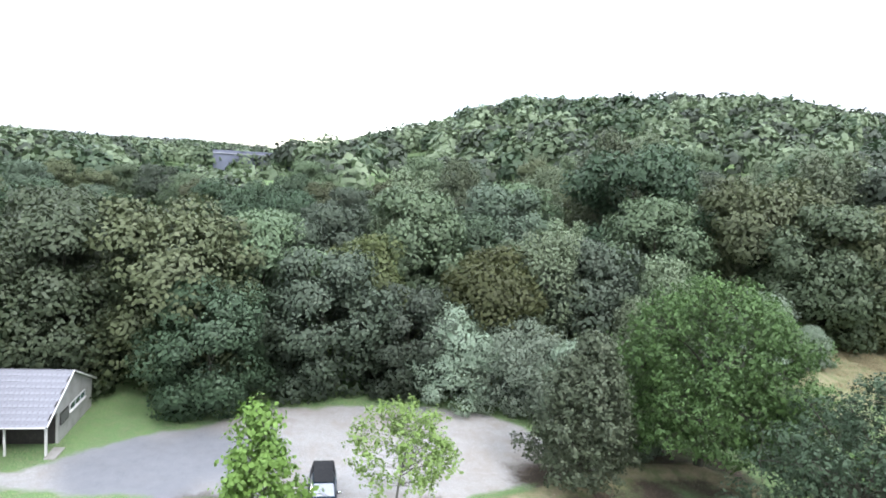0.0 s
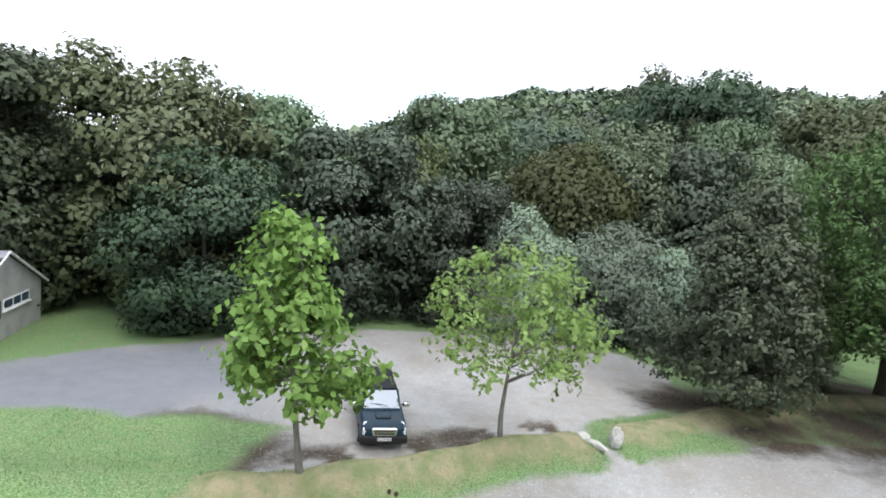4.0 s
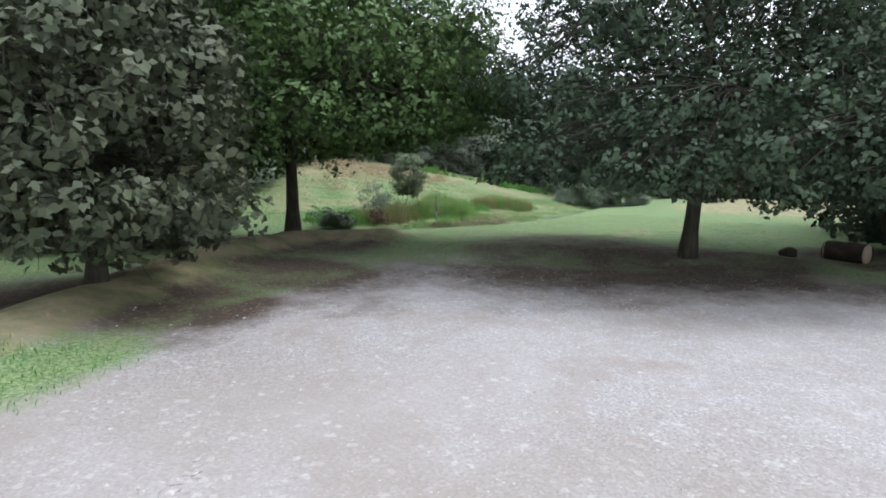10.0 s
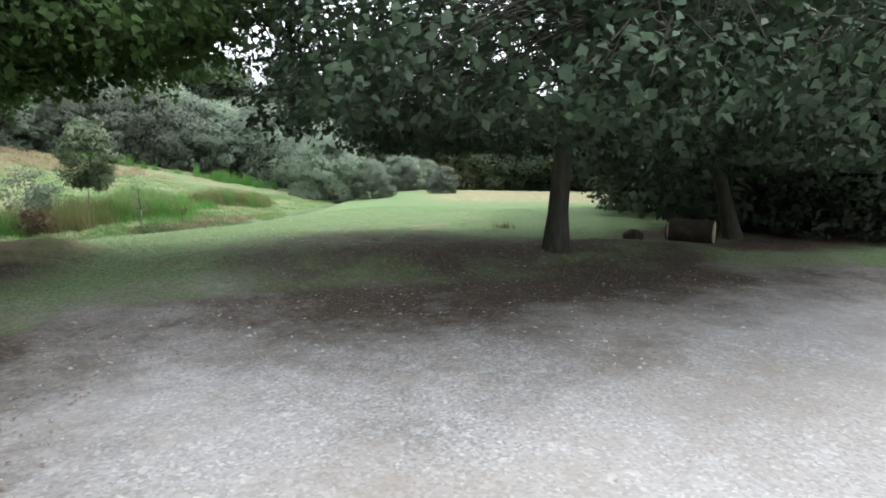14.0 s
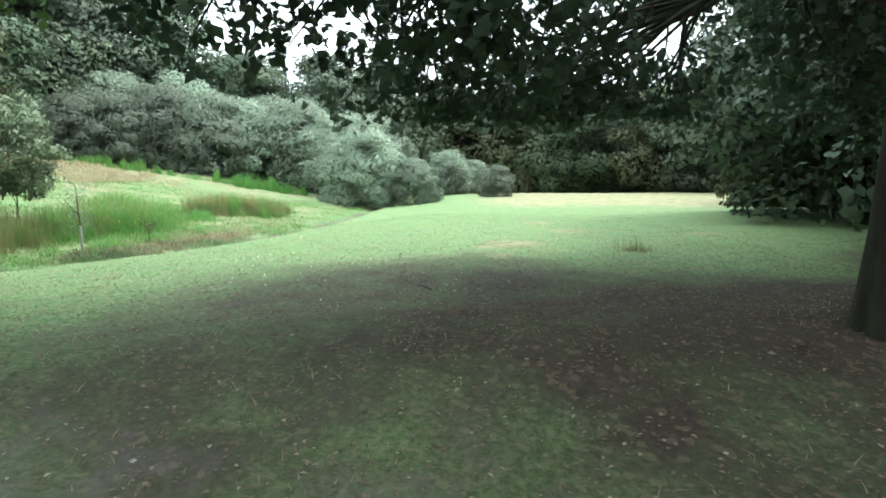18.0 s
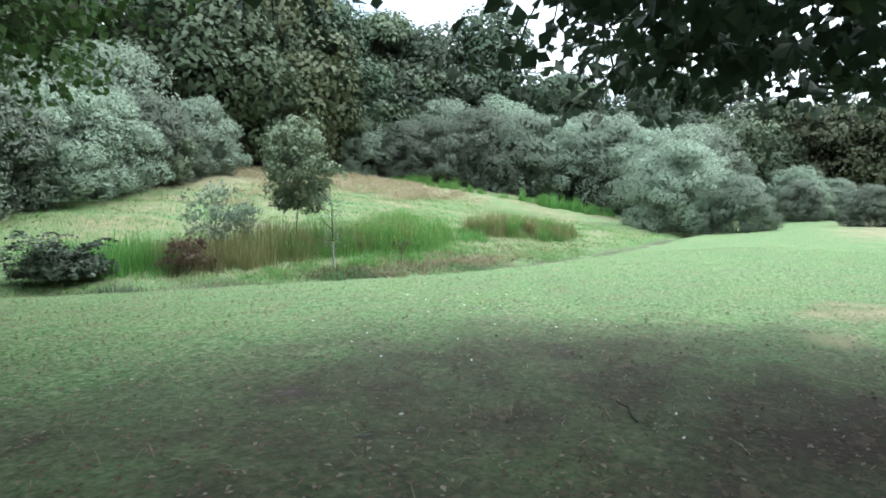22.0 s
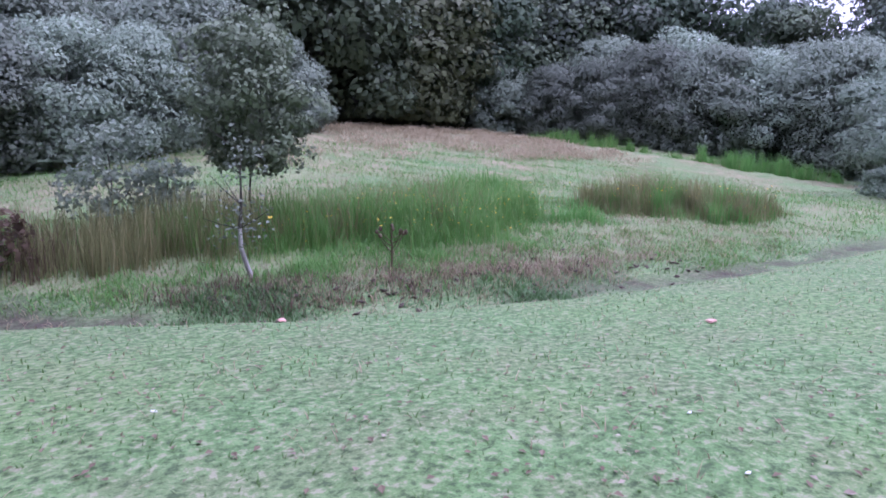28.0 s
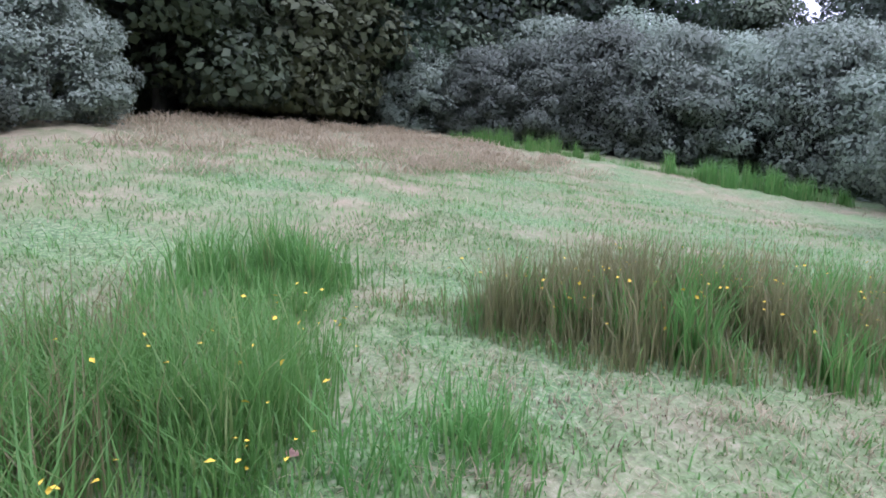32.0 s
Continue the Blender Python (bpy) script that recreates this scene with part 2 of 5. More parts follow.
    hay_c = b.mix(b.ramp(n_mid, [(0.36, (0,) * 3), (0.6, (1,) * 3)]), (0.16, 0.18, 0.08), (0.32, 0.265, 0.17))
    hay_c = b.mix(b.ramp(n_fine, [(0.3, (0,) * 3), (0.8, (0.6,) * 3)]), hay_c, (0.15, 0.165, 0.085))
    jit = b.math("MULTIPLY", b.math("SUBTRACT", b.noise(1.3, 9, v, 0.78), 0.5), 1.5)

    def edge(z):
        return b.ramp(b.math("ADD", z, jit), [(0.18, (0,) * 3), (0.85, (1,) * 3)])

    c = b.mix(edge(soil), gravel, shady_soil_c)
    c = b.mix(edge(grass), c, grass_c)
    c = b.mix(b.math("MULTIPLY", edge(hay), 0.9), c, hay_c)
    b.color(c)
    b.bump(b.math("ADD", b.math("MULTIPLY", n_fine, 0.7), b.math("MULTIPLY", pebs.outputs[0], 0.3)), 0.6, 0.04)
    return b.m


GROUND = ground_material()

# ---- the lie of the land ----
BERM_W = [(-15.27, 20.43), (-11.00, 21.19), (-6.83, 21.51)]
BERM_A = [(-5.89, 21.31), (-4.63, 21.76), (-3.02, 22.36), (-0.40, 23.72), (1.51, 24.46)]
BERM_B = [(3.52, 25.57), (5.78, 26.70), (7.86, 27.85), (11.06, 29.46), (14.42, 30.02), (15.90, 28.40)]
BERM_C = [(15.4, 25.9), (16.0, 24.2), (16.1, 22.6), (16.3, 20.8), (17.3, 19.5), (17.0, 18.7)]
DITCH = [(8, 41.5), (12, 37), (15, 34.4), (17.6, 32.3), (19.0, 31.3), (21.1, 30.0), (22.6, 29.0), (24.1, 28.4), (25.4, 28.0), (27.0, 27.8), (29.0, 27.7), (32.2, 27.4), (38, 27.6), (46, 27.4), (60, 28)]
LOT_EDGE = [(3.6, 24.3), (5.6, 25.1), (7.8, 25.6), (10.2, 26.4), (12.0, 26.4), (13.2, 25.4), (13.9, 23.4), (14.4, 21.0), (15.0, 18.8), (15.7, 17.0), (15.5, 15.0), (15.2, 13.0), (14.2, 8), (12, -6), (8, -30)]
FAR_EDGE = [(-25.99, 20.98), (-16.43, 24.58), (-14.80, 27.38), (-12.47, 29.74), (-10.47, 30.92), (-7.74, 33.58), (-3.48, 35.00), (1.58, 35.54), (4.76, 35.02), (6.24, 33.89), (7.40, 31.75), (6.08, 28.81), (4.00, 26.61), (2.26, 25.66)]


def seg_dist(x, y, line):
    """Distance of points to a line of corners, and their side of it (positive to the left of its run)."""
    best, side = np.full(np.shape(x), 1e9), np.zeros(np.shape(x))
    for (ax, ay), (bx, by) in zip(line, line[1:]):
        dx, dy = bx - ax, by - ay
        u = np.clip(((x - ax) * dx + (y - ay) * dy) / (dx * dx + dy * dy), 0, 1)
        px, py = x - ax - u * dx, y - ay - u * dy
        d = np.hypot(px, py)
        s = dx * py - dy * px
        side = np.where(d < best - 1e-9, s, side)
        best = np.minimum(best, d)
    return best, np.sign(side)


def smooth(a, b, v):
    u = np.clip((v - a) / (b - a), 0, 1)
    return u * u * (3 - 2 * u)


def wobble(x, y, k, s=0.0):
    return np.sin(x * k + 1.3 + s) * np.cos(y * k * 1.17 + 0.4 + s) + 0.5 * np.sin(x * k * 2.3 + y * k * 1.9 + 2.1 + s)


def soft(v, w):
    return w * np.logaddexp(0, v / w)


def north_of_ditch(x, y):
    d, s = seg_dist(x, y, DITCH)
    return np.where(s > 0, d, -d)


def height(x, y):
    x, y = np.asarray(x, float), np.asarray(y, float)
    z = 0.02 * wobble(x, y, 0.55)
    for line, h, w in ((BERM_W, 0.3, 1.0), (BERM_A, 0.55, 0.62), (BERM_B, 0.3, 0.72), (BERM_C, 0.16, 0.9)):
        d, _ = seg_dist(x, y, line)
        z = z + h * np.exp(-((d / w) ** 2)) * (1 + 0.12 * wobble(x, y, 1.1))
    north = north_of_ditch(x, y)
    east = smooth(12, 17, x)
    z = z + 0.10 * smooth(14.5, 17, x) * smooth(34, 24, y) * smooth(90, 50, x) - 2.4 * smooth(52, 110, x)
    z = z - 0.17 * smooth(-3.5, -0.4, north) * east - 0.16 * np.exp(-(((north - 0.3) / 0.45) ** 2)) * east
    mead = -0.06 + 0.2 * smooth(1.0, 3.0, north) + 0.185 * soft(north - 4.5, 1.5) - 0.185 * soft(north - 19, 2)
    z = z + mead * smooth(0.2, 1.6, north) * smooth(9, 18, x) * smooth(160, 70, x)
    z = z + (0.035 * wobble(x, y, 2.1, 2) + 0.016 * wobble(x, y, 7.3, 5)) * smooth(0.5, 2, north) * east
    z = z + 0.010 * wobble(x, y, 4.7, 7) * smooth(14, 17, x)
    # the wooded hills behind
    rise = 3 + 9 * smooth(-66, -30, x) + 10 * smooth(-30, 6, x) + 11 * smooth(0, 45, x) + 13 * smooth(40, 130, x) - 8 * smooth(140, 260, x)
    hill = rise * smooth(54, 254, y + 0.02 * x)
    left = 4 * smooth(320, 420, y) * np.exp(-(((x + 135) / 75) ** 2))
    side = 14 * smooth(130, 330, x) * smooth(60, -20, y)
    return z + hill + left + side


def axis_lines(lo, hi, step, out_lo, out_hi):
    inner = np.arange(lo, hi, step)
    a = lo - np.cumsum(step * 1.22 ** np.arange(1, 40))
    b = inner[-1] + np.cumsum(step * 1.22 ** np.arange(1, 40))
    return np.concatenate([a[a > out_lo][::-1], inner, b[b < out_hi]])


def mesh_from(name, verts, faces, mat, smooth_shade=False):
    """A mesh from arrays of vertices and of faces with equally many corners."""
    me = bpy.data.meshes.new(name)
    verts, faces = np.asarray(verts, np.float32), np.asarray(faces, np.int32)
    k = faces.shape[1]
    me.vertices.add(len(verts))
    me.vertices.foreach_set("co", verts.ravel())
    me.loops.add(faces.size)
    me.loops.foreach_set("vertex_index", faces.ravel())
    me.polygons.add(len(faces))
    me.polygons.foreach_set("loop_start", np.arange(0, faces.size, k, dtype=np.int32))
    me.polygons.foreach_set("use_smooth", np.full(len(faces), smooth_shade))
    me.update(calc_edges=True)
    if mat:
        me.materials.append(mat)
    return me


def build_ground():
    gx, gy = axis_lines(-26, 52, 0.22, -1600, 1600), axis_lines(0, 54, 0.22, -1600, 1600)
    xx, yy = np.meshgrid(gx, gy)
    zz = height(xx, yy)
    nx, ny = len(gx), len(gy)
    idx = np.arange(nx * ny).reshape(ny, nx)
    faces = np.stack([idx[:-1, :-1], idx[:-1, 1:], idx[1:, 1:], idx[1:, :-1]], -1).reshape(-1, 4)
    me = mesh_from("ground", np.stack([xx, yy, zz], -1).reshape(-1, 3), faces, GROUND, True)
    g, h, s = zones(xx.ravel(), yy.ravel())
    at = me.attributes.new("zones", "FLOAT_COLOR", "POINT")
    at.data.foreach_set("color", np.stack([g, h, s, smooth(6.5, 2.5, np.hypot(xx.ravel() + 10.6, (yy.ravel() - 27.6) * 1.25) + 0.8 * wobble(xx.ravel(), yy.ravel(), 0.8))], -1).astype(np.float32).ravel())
    return tagged(new("ground", me), "gravel car park running into lawn, rough meadow and wooded hillside", "ground", kind="structure")


TREE_FEET = [(7.7, 27.9, 3.0), (14.5, 30.3, 3.6), (16.2, 20.8, 3.6), (19.3, 16.4, 3.0), (11, 27.4, 2.2), (19.5, 12, 4.2)]


def zones(x, y):
    """Where grass, mown hay and bare soil, darkened for shade under the trees, lie; the rest is gravel."""
    w = 0.5 * wobble(x, y, 0.7) + 0.3 * wobble(x, y, 2.1, 1)
    da, _ = seg_dist(x, y, BERM_A)
    db, _ = seg_dist(x, y, BERM_B)
    north = north_of_ditch(x, y)
    de, es = seg_dist(x, y, LOT_EDGE)
    df, fs = seg_dist(x, y, FAR_EDGE)
    beyond = np.where(es > 0, de, -de)
    outside = np.where(fs > 0, df, -df)
    lawn = smooth(-0.5, 0.5, beyond + 0.2 * w) * ((x > 5) | (y > 24)) * (x + 0.9 * (y - 24) > 3.4)
    lot2 = smooth(0.4, -0.4, outside + 0.25 * w) * (y > 22)
    grass = lawn * (1 - lot2 * (x < 7))
    grass = np.maximum(grass, smooth(1.3, 0.75, da + 0.12 * w + 0.3 * (y - 24 - 0.34 * x > 0)))
    grass = np.maximum(grass, smooth(1.5, 0.9, db + 0.12 * w))
    grass = np.maximum(grass, smooth(-0.4, 0.4, outside + 0.25 * w) * (y > 26))
    isle = smooth(-0.5, 0.5, -6.6 - x + 0.35 * (y - 21.6) * (y > 21.6) + 0.3 * w) * smooth(25.4, 24.6, y + 0.3 * w) * smooth(19.6, 20.4, y + 0.3 * w)
    grass = np.maximum(grass, isle)
    grass = np.maximum(grass, (np.hypot(x - 5, y - 15) > 70) * 1.0)
    hay = smooth(9.5, 13, north + 1.0 * w) * smooth(46, 40, x) * (north > 6) * (y < 52)
    hay = np.maximum(hay, np.clip(0.5 + 0.3 * wobble(x, y, 1.15, 3), 0, 1) * smooth(2.0, 5, north + 1.0 * w) * (x > 18) * (y < 50))
    hay = np.maximum(hay, 0.5 * smooth(0.7, 1.2, north) * smooth(3.4, 2.4, north) * (x > 19))
    hay = np.maximum(hay, 0.85 * smooth(1.05, 0.4, np.minimum(da, db) + 0.2 * w))
    hay = np.maximum(hay, smooth(31, 38, x + 1.8 * w) * smooth(25, 21, y + 1.2 * w) * (y > 4) * (x < 62))
    for px, py, pr in ((22.0, 22.8, 0.9), (24.6, 21.4, 1.1), (23.4, 19.2, 1.0), (26.4, 22.0, 0.9), (20.4, 22.9, 0.6)):
        hay = np.maximum(hay, 0.75 * smooth(pr, 0.2, np.hypot(x - px, (y - py) * 1.4) + 0.4 * w))
    soil = np.zeros_like(x)
    # dark soil round each trunk, standing in partly for the crown's shade
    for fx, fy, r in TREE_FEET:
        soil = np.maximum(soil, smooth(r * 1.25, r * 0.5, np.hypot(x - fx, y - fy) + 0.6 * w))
    soil = np.maximum(soil, 0.62 * smooth(3.4, 0.4, de + 0.6 * w) * smooth(7.5, 10, x))
    soil = np.maximum(soil, 0.6 * smooth(0.85, 0.2, np.minimum(da, db) + 0.25 * w))
    # the bared, leaf-strewn lawn by the lot, its soil darkened for the oak's shade
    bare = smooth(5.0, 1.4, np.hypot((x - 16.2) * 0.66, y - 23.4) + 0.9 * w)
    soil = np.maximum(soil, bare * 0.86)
    # the torn wet ground behind the ditch
    torn = smooth(1.5, 0.3, np.abs(north - 1.2) + 0.45 * wobble(x, y, 2.6, 3)) * smooth(19, 21, x) * smooth(29.5, 27, x)
    soil = np.maximum(soil, 0.5 * torn)
    thin = np.clip(soil - 0.30 + 0.25 * w, 0, 1)
    grass = np.clip(grass - 1.15 * thin, 0, 1)
    soil = np.maximum(soil, smooth(0.6, 2.0, beyond) * (x > 12))
    ditch = np.exp(-(((north - 0.3) / 0.35) ** 2)) * (x > 16) * smooth(60, 42, x)
    soil = np.maximum(soil, 0.9 * ditch)
    grass = np.clip(grass - 0.6 * ditch * (w > -0.3), 0, 1)
    track = smooth(1.1, 0.3, np.abs(da - 1.35)) * (y > 23.4 + 0.34 * x) * (x < 1.5)
    soil = np.maximum(soil, 0.8 * track * (w > -0.35))
    mud = smooth(2.6, 1.2, np.hypot((x + 7.6) * 0.75, (y - 23.9) * 1.3) + 0.4 * w)
    soil = np.maximum(soil, mud * 0.85)
    return grass, hay, soil


ground = build_ground()


def gz(x, y):
    return float(height(x, y))


def part(name, me, parent, label="", m=None):
    ob = new(name, me)
    ob.parent = parent
    if m is not None:
        ob.matrix_local = m
    if label:
        ob["label"] = label
    return ob


# ---- trees ----
def tube(points, radii, sides=6):
    """Vertices and quads of a tapered tube along points."""
    pts = np.asarray(points, float)
    tang = np.gradient(pts, axis=0)
    tang /= np.linalg.norm(tang, axis=1)[:, None] + 1e-9
    ref = np.where(np.abs(tang[:, 2:3]) > 0.9, np.array([[1.0, 0, 0]]), np.array([[0, 0, 1.0]]))
    u = np.cross(tang, ref)
    u /= np.linalg.norm(u, axis=1)[:, None] + 1e-9
    v = np.cross(tang, u)
    a = np.linspace(0, 2 * np.pi, sides, endpoint=False)
    ring = u[:, None] * np.cos(a)[None, :, None] + v[:, None] * np.sin(a)[None, :, None]
    verts = (pts[:, None] + ring * np.asarray(radii)[:, None, None]).reshape(-1, 3)
    k = np.arange(len(pts) - 1)[:, None] * sides
    j = np.arange(sides)[None]
    j2 = (j + 1) % sides
    faces = np.stack([k + j, k + j2, k + sides + j2, k + sides + j], -1).reshape(-1, 4)
    return verts, faces


def join(bits):
    verts, faces, n = [], [], 0
    for v, f in bits:
        verts.append(v)
        faces.append(f + n)
        n += len(v)
    return np.concatenate(verts), np.concatenate(faces)


def bend(rng, a, b, n, sag=0.1):
    """A slightly crooked line from a to b."""
    a, b = np.asarray(a, float), np.asarray(b, float)
    t = np.linspace(0, 1, n)[:, None]
    d = np.linalg.norm(b - a)
    off = rng.normal(0, sag * d, (2, 3))
    off[0, 2] = abs(off[0, 2]) * 0.7
    return a + (b - a) * t + off[0] * np.sin(np.pi * t) * 0.5 + off[1] * np.sin(2 * np.pi * t) * 0.25


def leaves(rng, centres, normals, size):
    """Small folded leaves, four corners each, at the given places."""
    n = len(centres)
    d = rng.normal(0, 1, (n, 3))
    nrm = normals + 0.42 * rng.normal(0, 1, (n, 3))
    nrm /= np.linalg.norm(nrm, axis=1)[:, None]
    along = np.cross(nrm, d)
    along /= np.linalg.norm(along, axis=1)[:, None] + 1e-9
    across = np.cross(nrm, along)
    s = size * rng.uniform(0.65, 1.35, (n, 1))
    w = 0.42 * s
    tip = centres + along * s * 0.6 - nrm * s * 0.18
    base = centres - along * s * 0.6
    left = centres + across * w + nrm * s * 0.08
    right = centres - across * w + nrm * s * 0.08
    verts = np.stack([base, right, tip, left], 1).reshape(-1, 3)
    return verts, np.arange(4 * n).reshape(-1, 4)


def clump_centres(rng, n, radius, low, top, shape):
    """Places of leaf clumps through a crown, denser towards its outside."""
    out = []
    while len(out) < n:
        z = rng.uniform(0, 1)
        a = rng.uniform(0, 2 * np.pi)
        if shape == "cone":
            prof = (1 - z) ** 0.75 * 0.95 + 0.05
            prof *= min(1, 0.6 + z * 4)
        elif shape == "round":
            prof = math.sqrt(max(0.0, 1 - (2 * z - 0.85) ** 2 / 1.35))
        elif shape == "dome":
            prof = math.sqrt(max(0.02, 1 - z ** 2.2)) * min(1, 0.75 + z * 2)
        else:
            prof = (0.45 + 0.55 * math.sin(np.pi * min(1, z * 0.9 + 0.1)))
        lobe = 1 + 0.16 * math.sin(3 * a + 7 * z) + 0.12 * math.sin(5 * a - 4 * z + 1)
        r = radius * prof * lobe * rng.uniform(0.25, 1) ** 0.45
        if rng.uniform() > 0.25 + 0.75 * prof:
            continue
        out.append((r * math.cos(a), r * math.sin(a), low + (top - low) * z))
    return np.array(out)


def shape_normals(me, normals):
    """Let the light on a crown follow its rounded clumps."""
    me.polygons.foreach_set("use_smooth", np.ones(len(me.polygons), bool))
    me.normals_split_custom_set_from_vertices(normals.tolist())


def make_tree(seed, tall, radius, low, trunk_r, leaf, per, clumps, shape, leaf_mat, bark_mat, limbs=9, lean=(0, 0), clump_r=0.9, twigs=True, bole=0.62, drop=0.0, keep=None, extra=None, floor=None, lift=0.25):
    """The meshes of a tree that stands at the origin: trunk, limbs, twigs and crown."""
    rng = np.random.default_rng(seed)
    cen = clump_centres(rng, clumps, radius, low, tall - 0.3, shape)
    if keep is not None:
        cen = np.array([c for c in cen if keep(*c)])
    if extra is not None:
        cen = np.concatenate([cen, extra])
    clumps = len(cen)
    cen[:, 0] += lean[0] * cen[:, 2] / tall
    cen[:, 1] += lean[1] * cen[:, 2] / tall
    top = np.array([lean[0] * bole, lean[1] * bole, tall * bole])
    line = bend(rng, (0, 0, -0.25), top, 8, 0.03)
    rad = trunk_r * np.linspace(1, 0.42, 8)
    rad[0] *= 1.55
    rad[1] *= 1.06
    trunk = mesh_from("trunk", *tube(line, rad, 10), bark_mat, True)
    order = rng.permutation(len(cen))
    if twigs and tall > 5:
        order = np.array(sorted(order, key=lambda k: cen[k][2] < 2.7))
    limb_meshes, mid = [], []

    def clear(bit):
        v, f = bit
        if floor is not None:
            least = np.where(np.hypot(v[:, 0], v[:, 1]) > 1.0, floor(v[:, 0], v[:, 1]) + 0.15, -9)
            v = np.stack([v[:, 0], v[:, 1], np.where(v[:, 2] < least, least + 0.15 * (v[:, 2] - least), v[:, 2])], 1)
        return v, f

    for k in order[:limbs]:
        start = max(0.25, min(0.95, (cen[k][2] * 0.66) / (tall * bole)))
        i = start * 7
        p0 = line[int(i)] + (line[min(7, int(i) + 1)] - line[int(i)]) * (i - int(i))
        br = bend(rng, p0, cen[k], 9, 0.14)
        limb_meshes.append(mesh_from("limb", *clear(tube(br, trunk_r * np.linspace(0.30 if limbs > 20 else 0.4, 0.07, 9), 6)), bark_mat, True))
        mid.append(br)
    twig_mesh = None
    if twigs and mid:
        pool = np.concatenate([m[2:] for m in mid] + [line[3:]])
        bits = []
        for k in order[limbs:]:
            d = np.linalg.norm(pool - cen[k], axis=1) + 0.8 * np.maximum(0, pool[:, 2] - cen[k][2])
            br = bend(rng, pool[d.argmin()], cen[k], 5, 0.12)
            bits.append(tube(br, trunk_r * np.linspace(0.13, 0.04, 5), 4))
            for _ in range(2):
                bits.append(tube(bend(rng, br[3], cen[k] + rng.normal(0, clump_r * 0.6, 3), 3, 0.1), trunk_r * np.linspace(0.05, 0.02, 3), 3))
        twig_mesh = mesh_from("twigs", *clear(join(bits)), bark_mat, True)
    n = clumps * per
    which = np.repeat(np.arange(clumps), per)
    group = 5 if twigs else 3
    spread = np.repeat(rng.normal(0, 1, (-(-n // group), 3)), group, 0)[:n]
    spread /= np.linalg.norm(spread, axis=1)[:, None]
    reach = np.repeat(rng.uniform(0.1, 1, (-(-n // group), 1)) ** 0.33, group, 0)[:n]
    widths = clump_r * rng.uniform(0.6, 1.25, clumps)
    size = widths[which][:, None]
    if not twigs:
        reach = 0.5 + 0.55 * reach
    pos = cen[which] + spread * size * reach * np.array([1.15, 1.15, 0.72]) + rng.normal(0, leaf * 0.62, (n, 3))
    if drop:
        pos[:, 2] -= drop * rng.uniform(0, 1, n) ** 2 * (np.hypot(pos[:, 0], pos[:, 1]) > radius * 0.5)
    pos[:, 2] = np.maximum(pos[:, 2], low * 0.55 + 0.1)
    if floor is not None:
        least = floor(pos[:, 0], pos[:, 1])
        pos[:, 2] = np.where(pos[:, 2] < least, least + 0.5 * np.minimum(1, least - pos[:, 2]), pos[:, 2])
    nrm = spread * 0.85 + np.array([0, 0, 0.45])
    verts, faces = leaves(rng, pos, nrm, leaf)
    axis = pos - np.array([lean[0] * 0.6, lean[1] * 0.6, 0.5 * (low + tall)])
    axis /= np.linalg.norm(axis, axis=1)[:, None] + 1e-6
    soft_nrm = spread * (0.8 if twigs else 0.6) + axis * (0.55 if twigs else 0.8) + np.array([0, 0, lift]) + rng.normal(0, 0.13, (n, 3))
    soft_nrm = np.repeat(soft_nrm / np.linalg.norm(soft_nrm, axis=1)[:, None], 4, 0)
    crown = mesh_from("crown", verts, faces, leaf_mat)
    shape_normals(crown, soft_nrm)
    return trunk, limb_meshes, twig_mesh, crown


def plant(name, meshes, x, y, label, category="tree", group="", scale=1.0, turn=0.0, dz=0.0, kind=""):
    root = tagged(new(name), label, category, group, kind)
    root.matrix_world = pose(x, y, gz(x, y) - 0.03 + dz, 0, 0, turn) @ Matrix.Scale(scale, 4)
    part("trunk", meshes[0], root)
    for me in meshes[1]:
        part("limb", me, root)
    if meshes[2]:
        part("twig", meshes[2], root)["kind"] = "stuff"
    part("crown", meshes[3], root)
    return root


# ---- the single trees of the car park ----
OAKS = "oaks round the car park"
plant("young_maple", make_tree(11, 5.4, 1.3, 1.55, 0.07, 0.15, 42, 100, "cone", LEAF_GREEN, BARK_GREY, 12, clump_r=0.42, lean=(-0.7, 0.1), lift=0.7), -4.6, 21.8,
      "young maple with bright green leaves on a grass bank")
plant("young_ash", make_tree(12, 4.75, 1.95, 1.9, 0.07, 0.11, 52, 88, "dome", LEAF_ASH, BARK_GREY, 13, clump_r=0.5, bole=0.4, lift=0.8), -0.3, 23.9,
      "young ash with a thin spreading crown on a grass bank")
plant("lime_tree", make_tree(13, 7.2, 2.6, 0.7, 0.13, 0.11, 120, 300, "cone", LEAF_LIME, BARK, 12, clump_r=0.55), 7.7, 27.9,
      "dense cone-shaped tree with grey-green leaves on a bank")


def ring(n, seed, a0, a1, q0, q1, z0, z1):
    """Places of the clumps that hang on the long limbs, between two angles and two distances."""
    r = np.random.default_rng(seed)
    a = radians(a0) + (radians(a1) - radians(a0)) * r.uniform(0, 1, n)
    q = np.sqrt(q0 * q0 + (q1 * q1 - q0 * q0) * r.uniform(0, 1, n))
    z = z0 + (z1 - z0) * r.uniform(0, 1, n) ** 1.4 + 0.15 * np.sin(3 * a + q)
    return np.stack([q * np.cos(a), q * np.sin(a), z], 1)


def oak_floor(x, y):
    """The broad oak's leaves hang low but for the stretch over the way to the lawn."""
    return 1.35 + 0.8 * smooth(-1.6, -0.6, x) * smooth(0.9, 0.1, y) + 0.5 * smooth(-2.6, -3.4, y)


